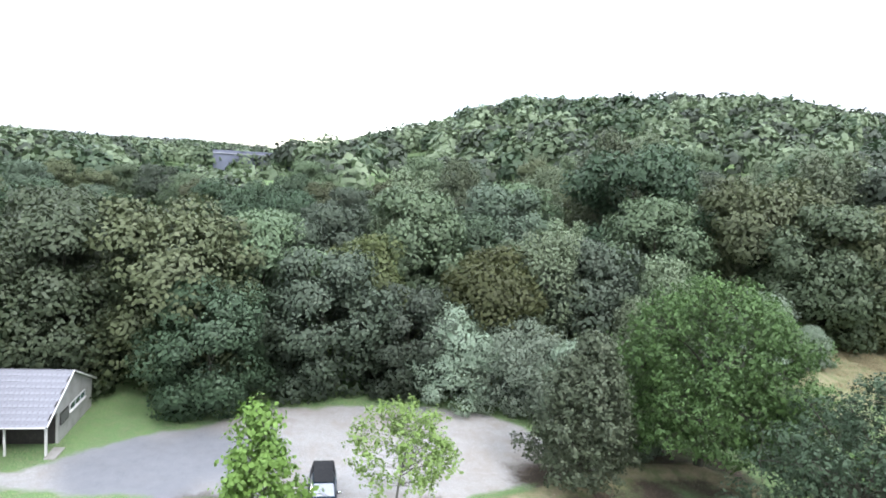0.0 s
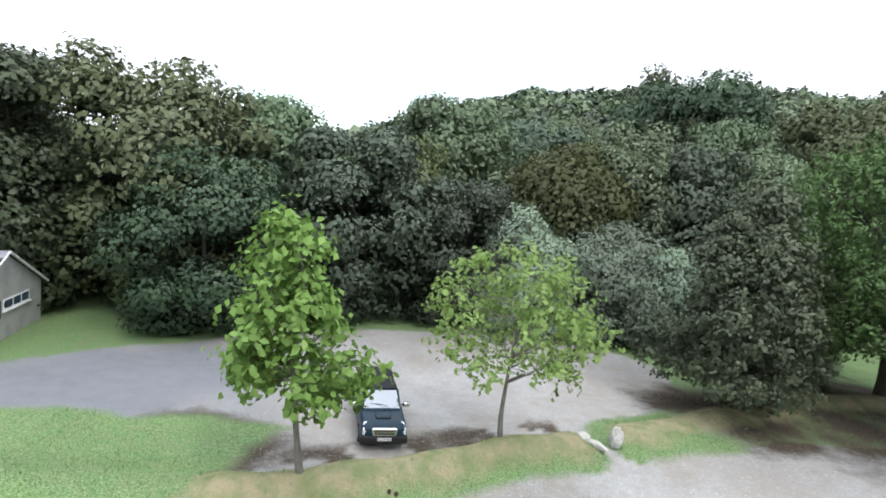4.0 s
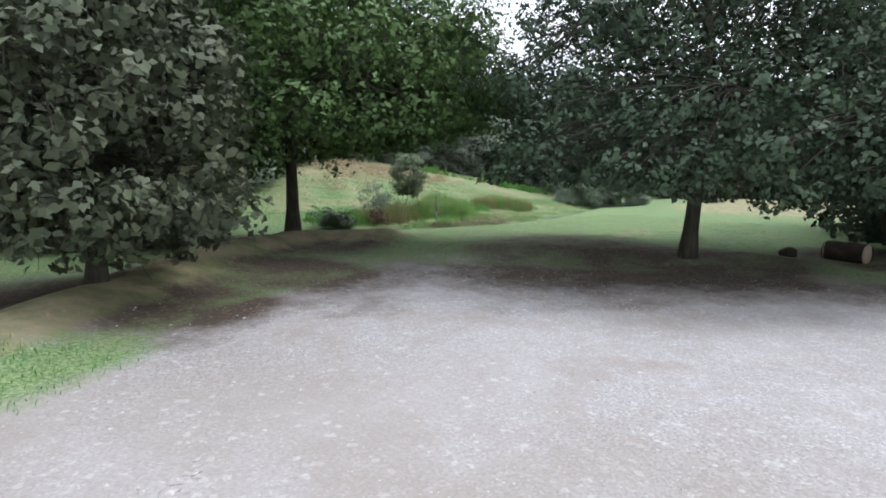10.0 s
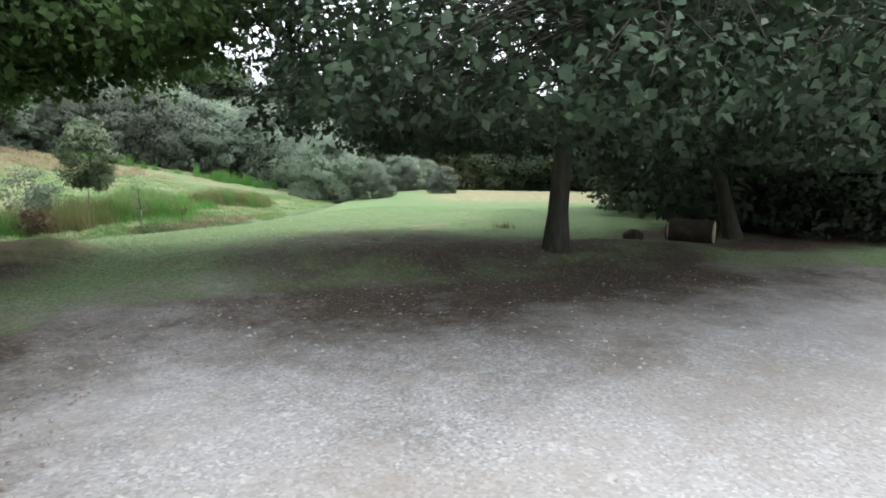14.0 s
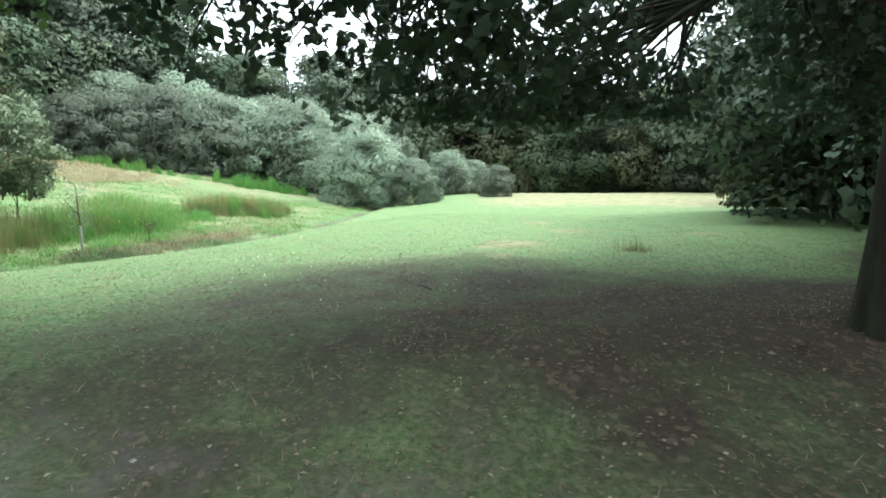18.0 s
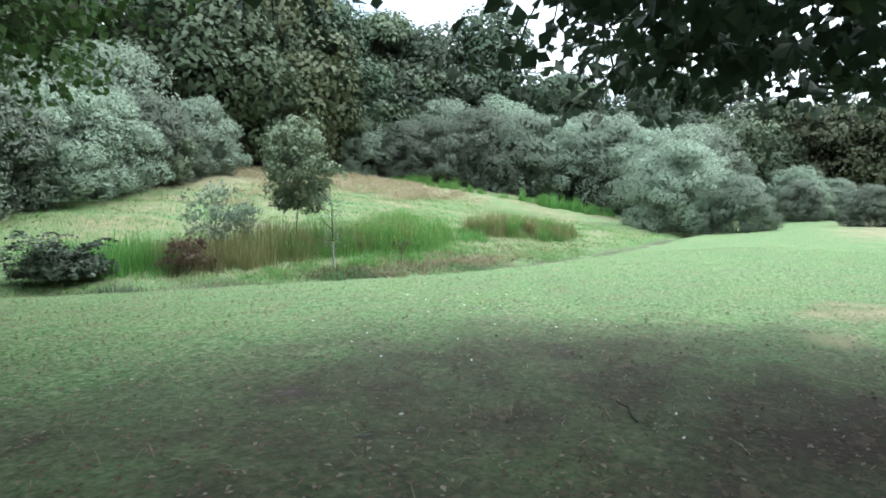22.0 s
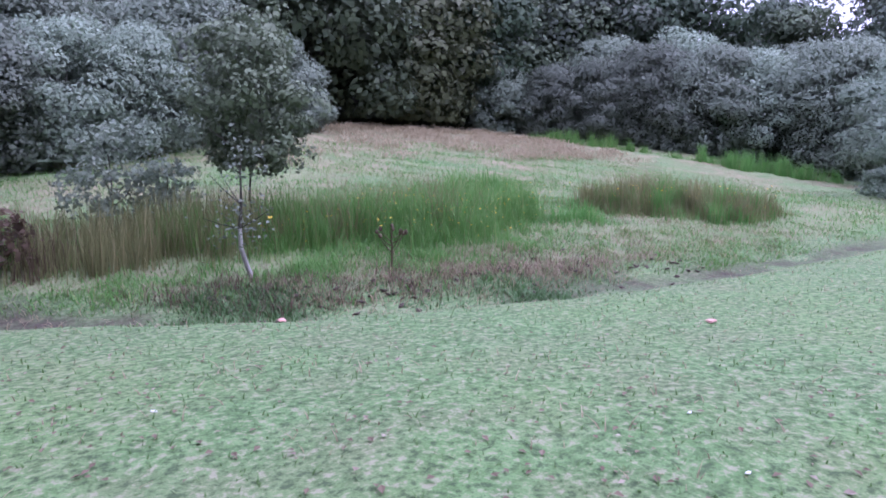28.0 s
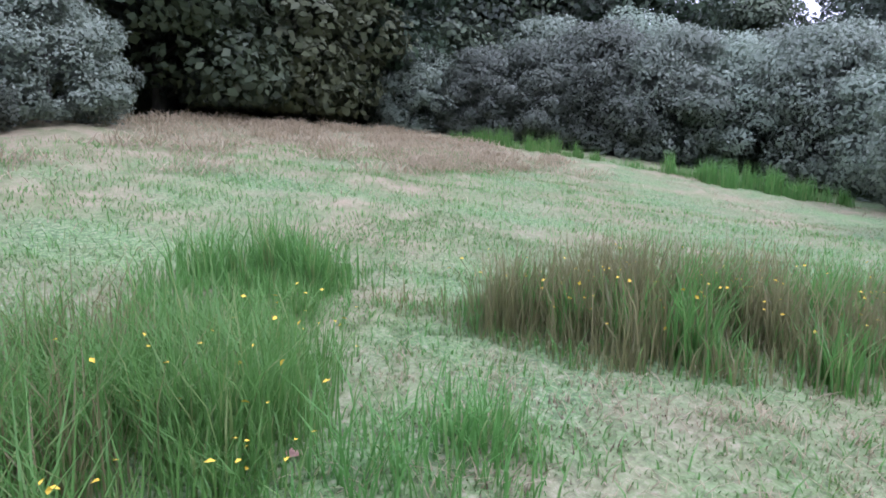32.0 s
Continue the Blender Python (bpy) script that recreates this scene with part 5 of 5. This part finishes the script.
def make_thistle():
    root = tagged(new("thistle"), "brown dead thistle standing by the ditch", "plant")
    part("stem", rod("stem", [(0, 0, -0.03), (0.01, 0, 0.3), (0.0, 0.01, 0.55)], [0.018, 0.014, 0.008], LEAF_DEAD, 6), root)
    r = random.Random(4)
    for k in range(9):
        a = k * 2.4
        b, t = Vector((0, 0, 0.22 + 0.03 * k)), Vector((0.2 * math.cos(a), 0.2 * math.sin(a), 0.5 + 0.03 * (k % 4)))
        br = part("branch", rod("branch", [b, (b + t) / 2 + Vector((0, 0, -0.03)), t], [0.008, 0.006, 0.004], LEAF_DEAD, 5), root)
        part("seed_head", lump("seed_head", k, (0.035, 0.035, 0.04), LEAF_DEAD, 0.6, 1), br, "", pose(*t))
    return root


thistle = make_thistle()
thistle.matrix_world = pose(24.0, 29.85, gz(24.0, 29.85)) @ Matrix.Scale(0.72, 4)


# ---- blades: rushes, lawn, meadow ----
def blades(r, base, length, width, lean=0.35, factor=1.0):
    """Bent blades, two quads each, rooted at the given places."""
    n = len(base)
    a = r.uniform(0, 2 * np.pi, n)
    d = np.stack([np.cos(a), np.sin(a), np.zeros(n)], 1)
    w = np.stack([-np.sin(a), np.cos(a), np.zeros(n)], 1) * (width * r.uniform(0.7, 1.3, (n, 1)))
    ln = (length * r.uniform(0.35, 1.25, n) * factor)[:, None]
    k = (lean * r.uniform(0.1, 1.2, n))[:, None]
    p0, p1 = base, base + ln * (d * k * 0.35 + np.array([0, 0, 0.6]))
    p2 = base + ln * (d * k + np.array([0, 0, 0.95]))
    v = np.stack([p0 - w, p0 + w, p1 + w * 0.8, p1 - w * 0.8, p2 + w * 0.15, p2 - w * 0.15], 1).reshape(-1, 3)
    i = 6 * np.arange(n)[:, None]
    f = np.concatenate([i + np.array([[0, 1, 2, 3]]), i + np.array([[3, 2, 4, 5]])], 1).reshape(-1, 4)
    return v, f


def scatter(r, n, cx, cy, rx, ry, turn=0.0, edge=0.6):
    a, q = r.uniform(0, 2 * np.pi, n), r.uniform(0, 1, n) ** edge
    ux, uy = np.cos(a) * q * rx * (1 + 0.2 * np.sin(3 * a)), np.sin(a) * q * ry * (1 + 0.15 * np.cos(4 * a))
    c, s = math.cos(radians(turn)), math.sin(radians(turn))
    x, y = cx + ux * c - uy * s, cy + ux * s + uy * c
    return np.stack([x, y, height(x, y) - 0.02], 1)


def bed(name, seed, n, cx, cy, rx, ry, turn, length, width, mat, label, tufts=0, lean=0.3, category="rushes"):
    """Rushes in tufts: each tuft has its own height and fans outwards, with strays round the bed's edge."""
    r = np.random.default_rng(seed)
    t = scatter(r, tufts, cx, cy, rx, ry, turn, 0.6)
    tall = r.uniform(0.32, 1.15, tufts)
    wide = r.uniform(0.6, 1.5, tufts)
    which = r.integers(0, tufts, n)
    off = r.normal(0, 0.11, (n, 2)) * wide[which][:, None]
    base = t[which] + np.concatenate([off, np.zeros((n, 1))], 1)
    stray = r.uniform(0, 1, n) < 0.18
    base = np.where(stray[:, None], scatter(r, n, cx, cy, rx * 1.15, ry * 1.2, turn, 0.6), base)
    base[:, 2] = height(base[:, 0], base[:, 1]) - 0.02
    mid = np.hypot(base[:, 0] - cx, base[:, 1] - cy) / max(rx, ry)
    factor = tall[which] * np.where(stray, 0.5, 1.0) * np.clip(1.12 - 0.4 * mid ** 2, 0.45, 1.2)
    me = mesh_from(name, *blades(r, base, length, width, lean, factor), mat)
    return tagged(new(name, me), label, category, kind="stuff")


bed("rush_bed", 101, 21000, 25.8, 31.55, 2.4, 1.05, 14, 0.54, 0.004, LEAF_RUSH, "tall green rushes in the wet meadow", 130, 0.7)
bed("rush_bed", 111, 5000, 25.5, 31.7, 2.2, 0.95, 14, 0.6, 0.0035, LEAF_SEDGE, "straw-tipped rushes standing among the green ones", 60, 0.6)
bed("rush_bed", 112, 2500, 28.2, 33.3, 0.9, 0.4, 20, 0.6, 0.006, LEAF_RUSH, "lone tuft of green rushes in the meadow", 12, 0.5)
bed("rush_bed", 113, 700, 27.6, 30.6, 0.6, 0.35, -20, 0.32, 0.005, LEAF_RUSH, "low tuft of rushes at the bed's end", 9, 0.7)
bed("rush_bed", 102, 11000, 30.5, 30.8, 2.0, 0.75, -38, 0.54, 0.005, LEAF_SEDGE, "browning rushes with yellow flowers in the meadow", 100, 0.45)
bed("rush_bed", 114, 6000, 30.5, 30.7, 1.9, 0.75, -38, 0.5, 0.006, LEAF_RUSH, "green rushes among the browning ones", 40, 0.5)
bed("rush_bed", 103, 6500, 22.2, 32.1, 1.7, 0.8, -25, 0.55, 0.0045, LEAF_SEDGE, "tall brown grass round the sapling", 80)
bed("rush_bed", 115, 3500, 23.4, 31.8, 1.4, 0.7, -20, 0.5, 0.0045, LEAF_RUSH, "green rushes round the sapling", 50)
bed("rush_bed", 104, 4500, 20.3, 32.9, 1.5, 0.7, -35, 0.5, 0.005, LEAF_RUSH, "green rushes behind the dark bush", 60)
bed("rush_bed", 105, 5000, 44.6, 36.0, 3.3, 0.6, 100, 0.62, 0.008, LEAF_RUSH, "tall green grass along the willows", 50)
bed("rush_bed", 106, 3000, 42.4, 41.8, 2.5, 0.5, 125, 0.55, 0.008, LEAF_RUSH, "tall green grass along the willows", 40)
bed("tussocks", 120, 3600, 24.6, 29.35, 2.4, 0.6, -14, 0.12, 0.0035, LEAF_DEAD, "brown trampled tussocks on the torn wet ground", 140, 1.3, "tussocks")
bed("tussocks", 121, 5600, 24.8, 29.4, 2.6, 0.7, -14, 0.12, 0.0035, HAYCOL, "straw-coloured tussocks on the torn wet ground", 130, 1.4, "tussocks")
bed("tussocks", 122, 1800, 22.6, 30.0, 1.2, 0.5, -35, 0.14, 0.0035, LEAF_DEAD, "brown tussocks beside the leaning birch", 70, 1.3, "tussocks")
bed("tussocks", 123, 8000, 24.2, 30.3, 2.7, 0.7, -8, 0.14, 0.0045, LEAF_RUSH, "green tussocks in front of the rushes", 110, 1.1, "tussocks")
bed("tussocks", 124, 3500, 22.5, 29.7, 0.8, 0.4, -30, 0.1, 0.005, LEAF_BRACKEN, "dark green weeds on the ditch's side", 50, 1.0, "weeds")
bed("tussocks", 125, 2500, 24.6, 28.7, 1.1, 0.25, -15, 0.09, 0.005, LEAF_BRACKEN, "dark green weeds along the ditch", 40, 1.0, "weeds")
bed("tussocks", 126, 8000, 28.4, 30.0, 2.9, 1.5, -10, 0.07, 0.0035, HAYCOL, "patches of dry grass in the meadow", 120, 1.8, "tussocks")
bed("tussocks", 127, 4000, 28.0, 29.6, 2.9, 1.4, -10, 0.06, 0.0035, LEAF_DEAD, "brown patches of dead grass in the meadow", 60, 1.8, "tussocks")
bed("grass_tuft", 107, 260, 21.14, 21.03, 0.32, 0.2, 0, 0.2, 0.003, LEAF_SEDGE, "dry tuft standing in the lawn", 7)
bed("grass_tuft", 108, 700, 19.4, 31.1, 0.5, 0.2, -40, 0.16, 0.004, LEAF_DARK, "dark tuft at the lawn's edge", 10)
bed("dead_stems", 109, 900, 16.65, 23.45, 0.6, 0.3, 0, 0.05, 0.002, LEAF_DEAD, "dead brown stems on the bared lawn", 30, 0.9, "stems")
bed("tussocks", 131, 5000, 17.2, 22.9, 1.7, 0.9, -15, 0.035, 0.0035, LEAF_DEAD, "brown dead stalks matted on the bared lawn", 120, 2.2, "tussocks")
bed("tussocks", 132, 2600, 27.6, 29.2, 1.9, 0.8, -10, 0.09, 0.004, LEAF_RUSH, "dark green tussocks in the trodden meadow", 45, 1.3, "tussocks")
bed("dead_stems", 110, 420, 21.1, 32.1, 0.8, 0.5, -40, 0.5, 0.004, LEAF_DEAD, "reddish dead stems among the rushes", 24, 0.5, "stems")


def strew(name, seed, n, mat, length, width, lean, label, category, keep=None, area=None):
    """Short blades over a stretch of ground."""
    r = np.random.default_rng(seed)
    x0, y0, x1, y1 = area
    x, y = r.uniform(x0, x1, n), r.uniform(y0, y1, n)
    ok = keep(x, y, r)
    x, y = x[ok], y[ok]
    base = np.stack([x, y, height(x, y) - 0.01], 1)
    me = mesh_from(name, *blades(r, base, length, width, lean), mat)
    return tagged(new(name, me), label, category, kind="stuff")


def on_grass(x, y, r):
    g, h, s = zones(x, y)
    return (g - 0.75 * s > r.uniform(0.1, 0.7, len(x))) & (north_of_ditch(x, y) < 0.1)


def in_meadow(x, y, r):
    return (north_of_ditch(x, y) > 0.5) & (0.55 * wobble(x, y, 1.3, 4) + 0.45 * wobble(x, y, 3.1, 1) > r.uniform(-1.2, 0.9, len(x)))


def in_patches(x, y, r):
    return (north_of_ditch(x, y) < 0.1) & (0.6 * wobble(x, y, 2.3, 7) + 0.4 * wobble(x, y, 5.2, 3) > r.uniform(-0.6, 1.3, len(x)))


def in_straw(x, y, r):
    return (north_of_ditch(x, y) > 0.5) & (wobble(x, y, 1.1, 6) > r.uniform(-0.4, 1.2, len(x)))


def torn_ground(x, y, r):
    n = north_of_ditch(x, y)
    return (n > 0.2) & (n < 3.2) & (wobble(x, y, 1.7, 8) > r.uniform(0.0, 1.3, len(x)))


strew("lawn_grass", 201, 200000, LEAF_LAWN, 0.03, 0.0034, 1.2, "short mown lawn grass", "grass", on_grass, (14.5, 19, 30, 33))
strew("dry_grass", 208, 40000, HAYCOL, 0.035, 0.003, 2.2, "thin dry blades lying in the lawn", "grass", in_patches, (14.5, 19, 30, 33))
strew("bank_grass", 202, 60000, LEAF_LAWN, 0.07, 0.005, 0.9, "rough grass on the banks", "grass", on_grass, (-11, 19.5, 12.5, 29.5))
strew("meadow_grass", 207, 120000, LEAF_LAWN, 0.04, 0.004, 1.5, "short rough meadow grass by the ditch", "grass", in_meadow, (20, 27.5, 32, 35))
strew("meadow_grass", 203, 60000, LEAF_LAWN, 0.065, 0.0045, 1.6, "rough meadow grass", "grass", in_meadow, (18, 27.5, 40, 40))
strew("meadow_grass", 205, 48000, LEAF_RUSH, 0.1, 0.005, 1.1, "greener tussocks of meadow grass", "grass", in_meadow, (18.5, 28, 38, 41))
strew("dead_grass", 206, 16000, HAYCOL, 0.06, 0.004, 2.0, "brown dead grass on the torn ground", "grass", torn_ground, (19, 27.5, 31, 34))
strew("meadow_grass", 204, 30000, HAYCOL, 0.08, 0.005, 2.4, "cut straw lying in the meadow", "hay", in_straw, (19, 28, 45, 47))


def hay_heaps():
    r = np.random.default_rng(31)
    pos = []
    for _ in range(150):
        y = r.uniform(37.5, 46.5)
        x = r.uniform(25.5 + (y - 37.5) * 0.8, 41 - (y - 37.5) * 0.1)
        n = 90
        p = np.stack([x + r.normal(0, 0.4, n), y + r.normal(0, 0.2, n)], 1)
        z = height(p[:, 0], p[:, 1]) + 0.17 * r.uniform(0, 1, n) * np.exp(-((p[:, 0] - x) ** 2 / 0.5 + (p[:, 1] - y) ** 2 / 0.15))
        pos.append(np.concatenate([p, z[:, None]], 1))
    pos = np.concatenate(pos)
    me = mesh_from("hay_swath", *blades(r, pos, 0.15, 0.011, 2.5), HAYCOL)
    return tagged(new("hay_swath", me), "rows of mown hay drying on the slope", "hay", kind="stuff")


hay_heaps()


def flowers():
    r = np.random.default_rng(33)
    b = np.concatenate([scatter(r, 190, 30.5, 30.7, 1.9, 0.75, -38), scatter(r, 260, 25.6, 31.0, 2.4, 1.2, 12)])
    b[:, 2] += r.uniform(0.25, 0.52, len(b))
    me = mesh_from("yellow_flowers", *leaves(r, b, np.tile([0, 0, 1.0], (len(b), 1)), 0.022), PETAL)
    return tagged(new("yellow_flowers", me), "small yellow flowers among the rushes", "flowers", kind="stuff")


flowers()


def fallen():
    r = np.random.default_rng(35)
    x, y = r.uniform(8, 30, 130000), r.uniform(12, 32, 130000)
    g, h, s = zones(x, y)
    near = np.minimum.reduce([np.hypot(x - fx, y - fy) for fx, fy, _ in TREE_FEET])
    ok = (r.uniform(0, 1, len(x)) < 0.7 * np.exp(-((near / 5.0) ** 2)) + 0.003 + 0.6 * np.exp(-(((x - 17.5) / 4.5) ** 2 + ((y - 24) / 3.0) ** 2))) & (north_of_ditch(x, y) < -0.2) & (g + s > 0.35)
    x, y = x[ok], y[ok]
    p = np.stack([x, y, height(x, y) + 0.012], 1)
    me = mesh_from("fallen_leaves", *leaves(r, p, np.tile([0, 0, 3.0], (len(p), 1)), 0.021), LITTER)
    return tagged(new("fallen_leaves", me), "dry brown leaves strewn under the oaks", "leaves", kind="stuff")


fallen()


def pebbles():
    r = np.random.default_rng(36)
    x, y = r.uniform(-6, 16, 24000), r.uniform(14, 27, 24000)
    g, h, s = zones(x, y)
    ok = (g < 0.3) & (r.uniform(0, 1, len(x)) < 0.75 - 0.5 * s)
    x, y = x[ok], y[ok]
    size = 0.006 + 0.018 * r.uniform(0, 1, len(x)) ** 4
    octa = np.array([(1, 0, 0), (0, 1, 0), (-1, 0, 0), (0, -1, 0), (0, 0, 0.6), (0, 0, -0.6)])
    tri = np.array([(0, 1, 4), (1, 2, 4), (2, 3, 4), (3, 0, 4)])
    a = r.uniform(0, 6.28, len(x))
    v = octa[None] * size[:, None, None] * r.uniform(0.6, 1.4, (len(x), 1, 3))
    c, s_ = np.cos(a)[:, None], np.sin(a)[:, None]
    v = np.stack([v[..., 0] * c - v[..., 1] * s_ + x[:, None], v[..., 0] * s_ + v[..., 1] * c + y[:, None], v[..., 2] + height(x, y)[:, None]], -1)
    f = (tri[None] + 6 * np.arange(len(x))[:, None, None]).reshape(-1, 3)
    me = mesh_from("loose_stones", v.reshape(-1, 3), f, PEBBLE)
    return tagged(new("loose_stones", me), "loose pale stones on the gravel", "stones", kind="stuff")


pebbles()

# scraps that can be told apart: pale chips and sticks
chip_mesh = lump("chip", 21, (0.015, 0.009, 0.004), CHIP, 1.2, 1)
for x, y in [(4.05, 24.99), (5.79, 25.93), (8.48, 24.44), (12.97, 21.29), (11.92, 21.54), (15.31, 21.40), (22.48, 25.78), (22.74, 26.09), (21.34, 27.33), (18.74, 26.58), (18.77, 25.15), (18.11, 25.29), (18.52, 23.47),
             (27.36, 30.21), (19.42, 25.22), (20.27, 25.64), (19.92, 24.40), (-3.74, 34.00), (6.04, 33.87),
             (20.01, 25.67), (20.27, 26.77), (20.15, 26.44), (20.21, 26.23), (20.50, 26.28), (20.75, 26.19), (20.87, 25.90), (19.53, 27.42), (19.57, 25.99), (19.13, 27.94), (20.77, 25.51), (18.56, 25.81), (18.79, 25.55), (20.08, 25.93), (20.09, 24.63), (19.57, 24.76), (18.34, 24.77), (19.23, 24.50), (18.30, 25.72), (17.91, 23.46), (17.40, 24.56), (18.17, 23.55), (18.42, 22.94), (24.01, 22.51)]:
    lay("pale_scrap", chip_mesh, x, y, "small pale scrap lying on the ground", "scrap", 0.012, 0, 0, 40 * x, "pale scraps on the ground")
lay("pale_patch_stone", lump("pale_patch_stone", 22, (0.07, 0.05, 0.02), PEBBLE, 1.5, 2), 4.84, 22.75, "flat pale stone bedded in the gravel", "stone", 0.0)
rs = random.Random(12)
patch_mesh = lump("patch_stone", 24, (0.04, 0.03, 0.014), PEBBLE, 1.5, 1)
for _ in range(26):
    lay("patch_stone", patch_mesh, 4.84 + rs.gauss(0, 0.14), 22.75 + rs.gauss(0, 0.1), "small pale stone bedded in the gravel", "stone", 0.0, 0, 0, rs.uniform(0, 360), "pale stones bedded in the gravel")
stick_mesh = rod("stick", [(-0.045, 0, 0.004), (-0.015, 0.006, 0.006), (0.02, -0.005, 0.006), (0.05, 0.008, 0.005)], [0.003, 0.0035, 0.003, 0.0015], BARK_PALE, 6)
for x, y, a in [(19.68, 21.23, 20), (14.29, 23.08, 70), (19.31, 23.70, 70), (20.16, 23.50, 140), (20.61, 24.36, 30), (19.55, 24.74, 100), (21.24, 24.91, 60), (21.54, 25.32, 160), (17.32, 23.22, 80), (17.78, 23.94, 20),
                (20.13, 26.09, 130), (20.10, 26.18, 20), (20.24, 26.06, 60), (20.53, 25.90, 120), (20.46, 25.79, 30), (20.12, 25.37, 150), (20.56, 26.34, 140), (20.05, 25.51, 150), (19.98, 25.74, 70), (19.12, 26.16, 60), (20.19, 25.62, 150), (17.94, 25.08, 80), (20.24, 26.44, 150), (19.62, 25.12, 30), (17.34, 24.41, 20), (17.12, 24.54, 140), (18.91, 23.84, 150), (18.57, 23.91, 10)]:
    lay("stick", stick_mesh, x, y, "short bare stick lying on the lawn", "stick", 0.0, 0, 0, a, "sticks on the lawn")
long_mesh = rod("long_stick", [(-0.13, 0, 0.006), (-0.06, 0.012, 0.01), (0.03, 0.0, 0.012), (0.12, 0.04, 0.01)], [0.005, 0.006, 0.005, 0.002], BARK, 6)
for x, y, a in [(19.33, 26.05, 20), (18.10, 23.74, 30)]:
    lay("stick", long_mesh, x, y, "long dark stick lying on the lawn", "stick", 0.0, 0, 0, a, "sticks on the lawn")
ORANGE = flat("orange_leaf", (0.62, 0.36, 0.30), 0.8, 0, 0.3, 0.3)
scrap_mesh = lump("orange_scrap", 27, (0.04, 0.03, 0.012), ORANGE, 3.0, 2)
for x, y in [(24.37, 26.85), (22.46, 28.87), (27.30, 31.04)]:
    lay("orange_scrap", scrap_mesh, x, y, "crumpled pinkish orange scrap on the grass", "scrap", 0.015, 0, 0, 50 * x, "orange scraps on the grass")
clod_mesh = lump("clod", 23, (0.07, 0.06, 0.045), LOGBARK, 0.8, 2)
for x, y in [(-3.41, 20.80), (-2.84, 21.73), (-2.70, 21.73), (-0.15, 20.74)]:
    lay("clod", clod_mesh, x, y, "dark clod of earth on the ground", "clod", 0.02, 0, 0, 30 * x, "clods on the ground")
torn_meshes = [lump("torn_clod", 40 + k, (0.04, 0.028, 0.009), CLAY, 2.5, 2) for k in range(4)]
rc = random.Random(17)
for k in range(90):
    u = rc.uniform(-1, 1)
    x, y = 24.8 + 2.5 * u, 29.2 - 0.6 * u + rc.gauss(0, 0.28)
    lay("torn_clod", torn_meshes[k % 4], x, y, "dark torn clod of wet earth in the meadow", "clod", 0.015, rc.uniform(-20, 20), rc.uniform(-20, 20), rc.uniform(0, 360), "torn clods by the ditch")

# the plan is drawn in its own unit: bring every thing to metres
for ob in list(scene.objects):
    if ob.parent is None and ob.type in ("MESH", "EMPTY"):
        ob.matrix_basis = Matrix.Scale(METRES, 4) @ ob.matrix_basis
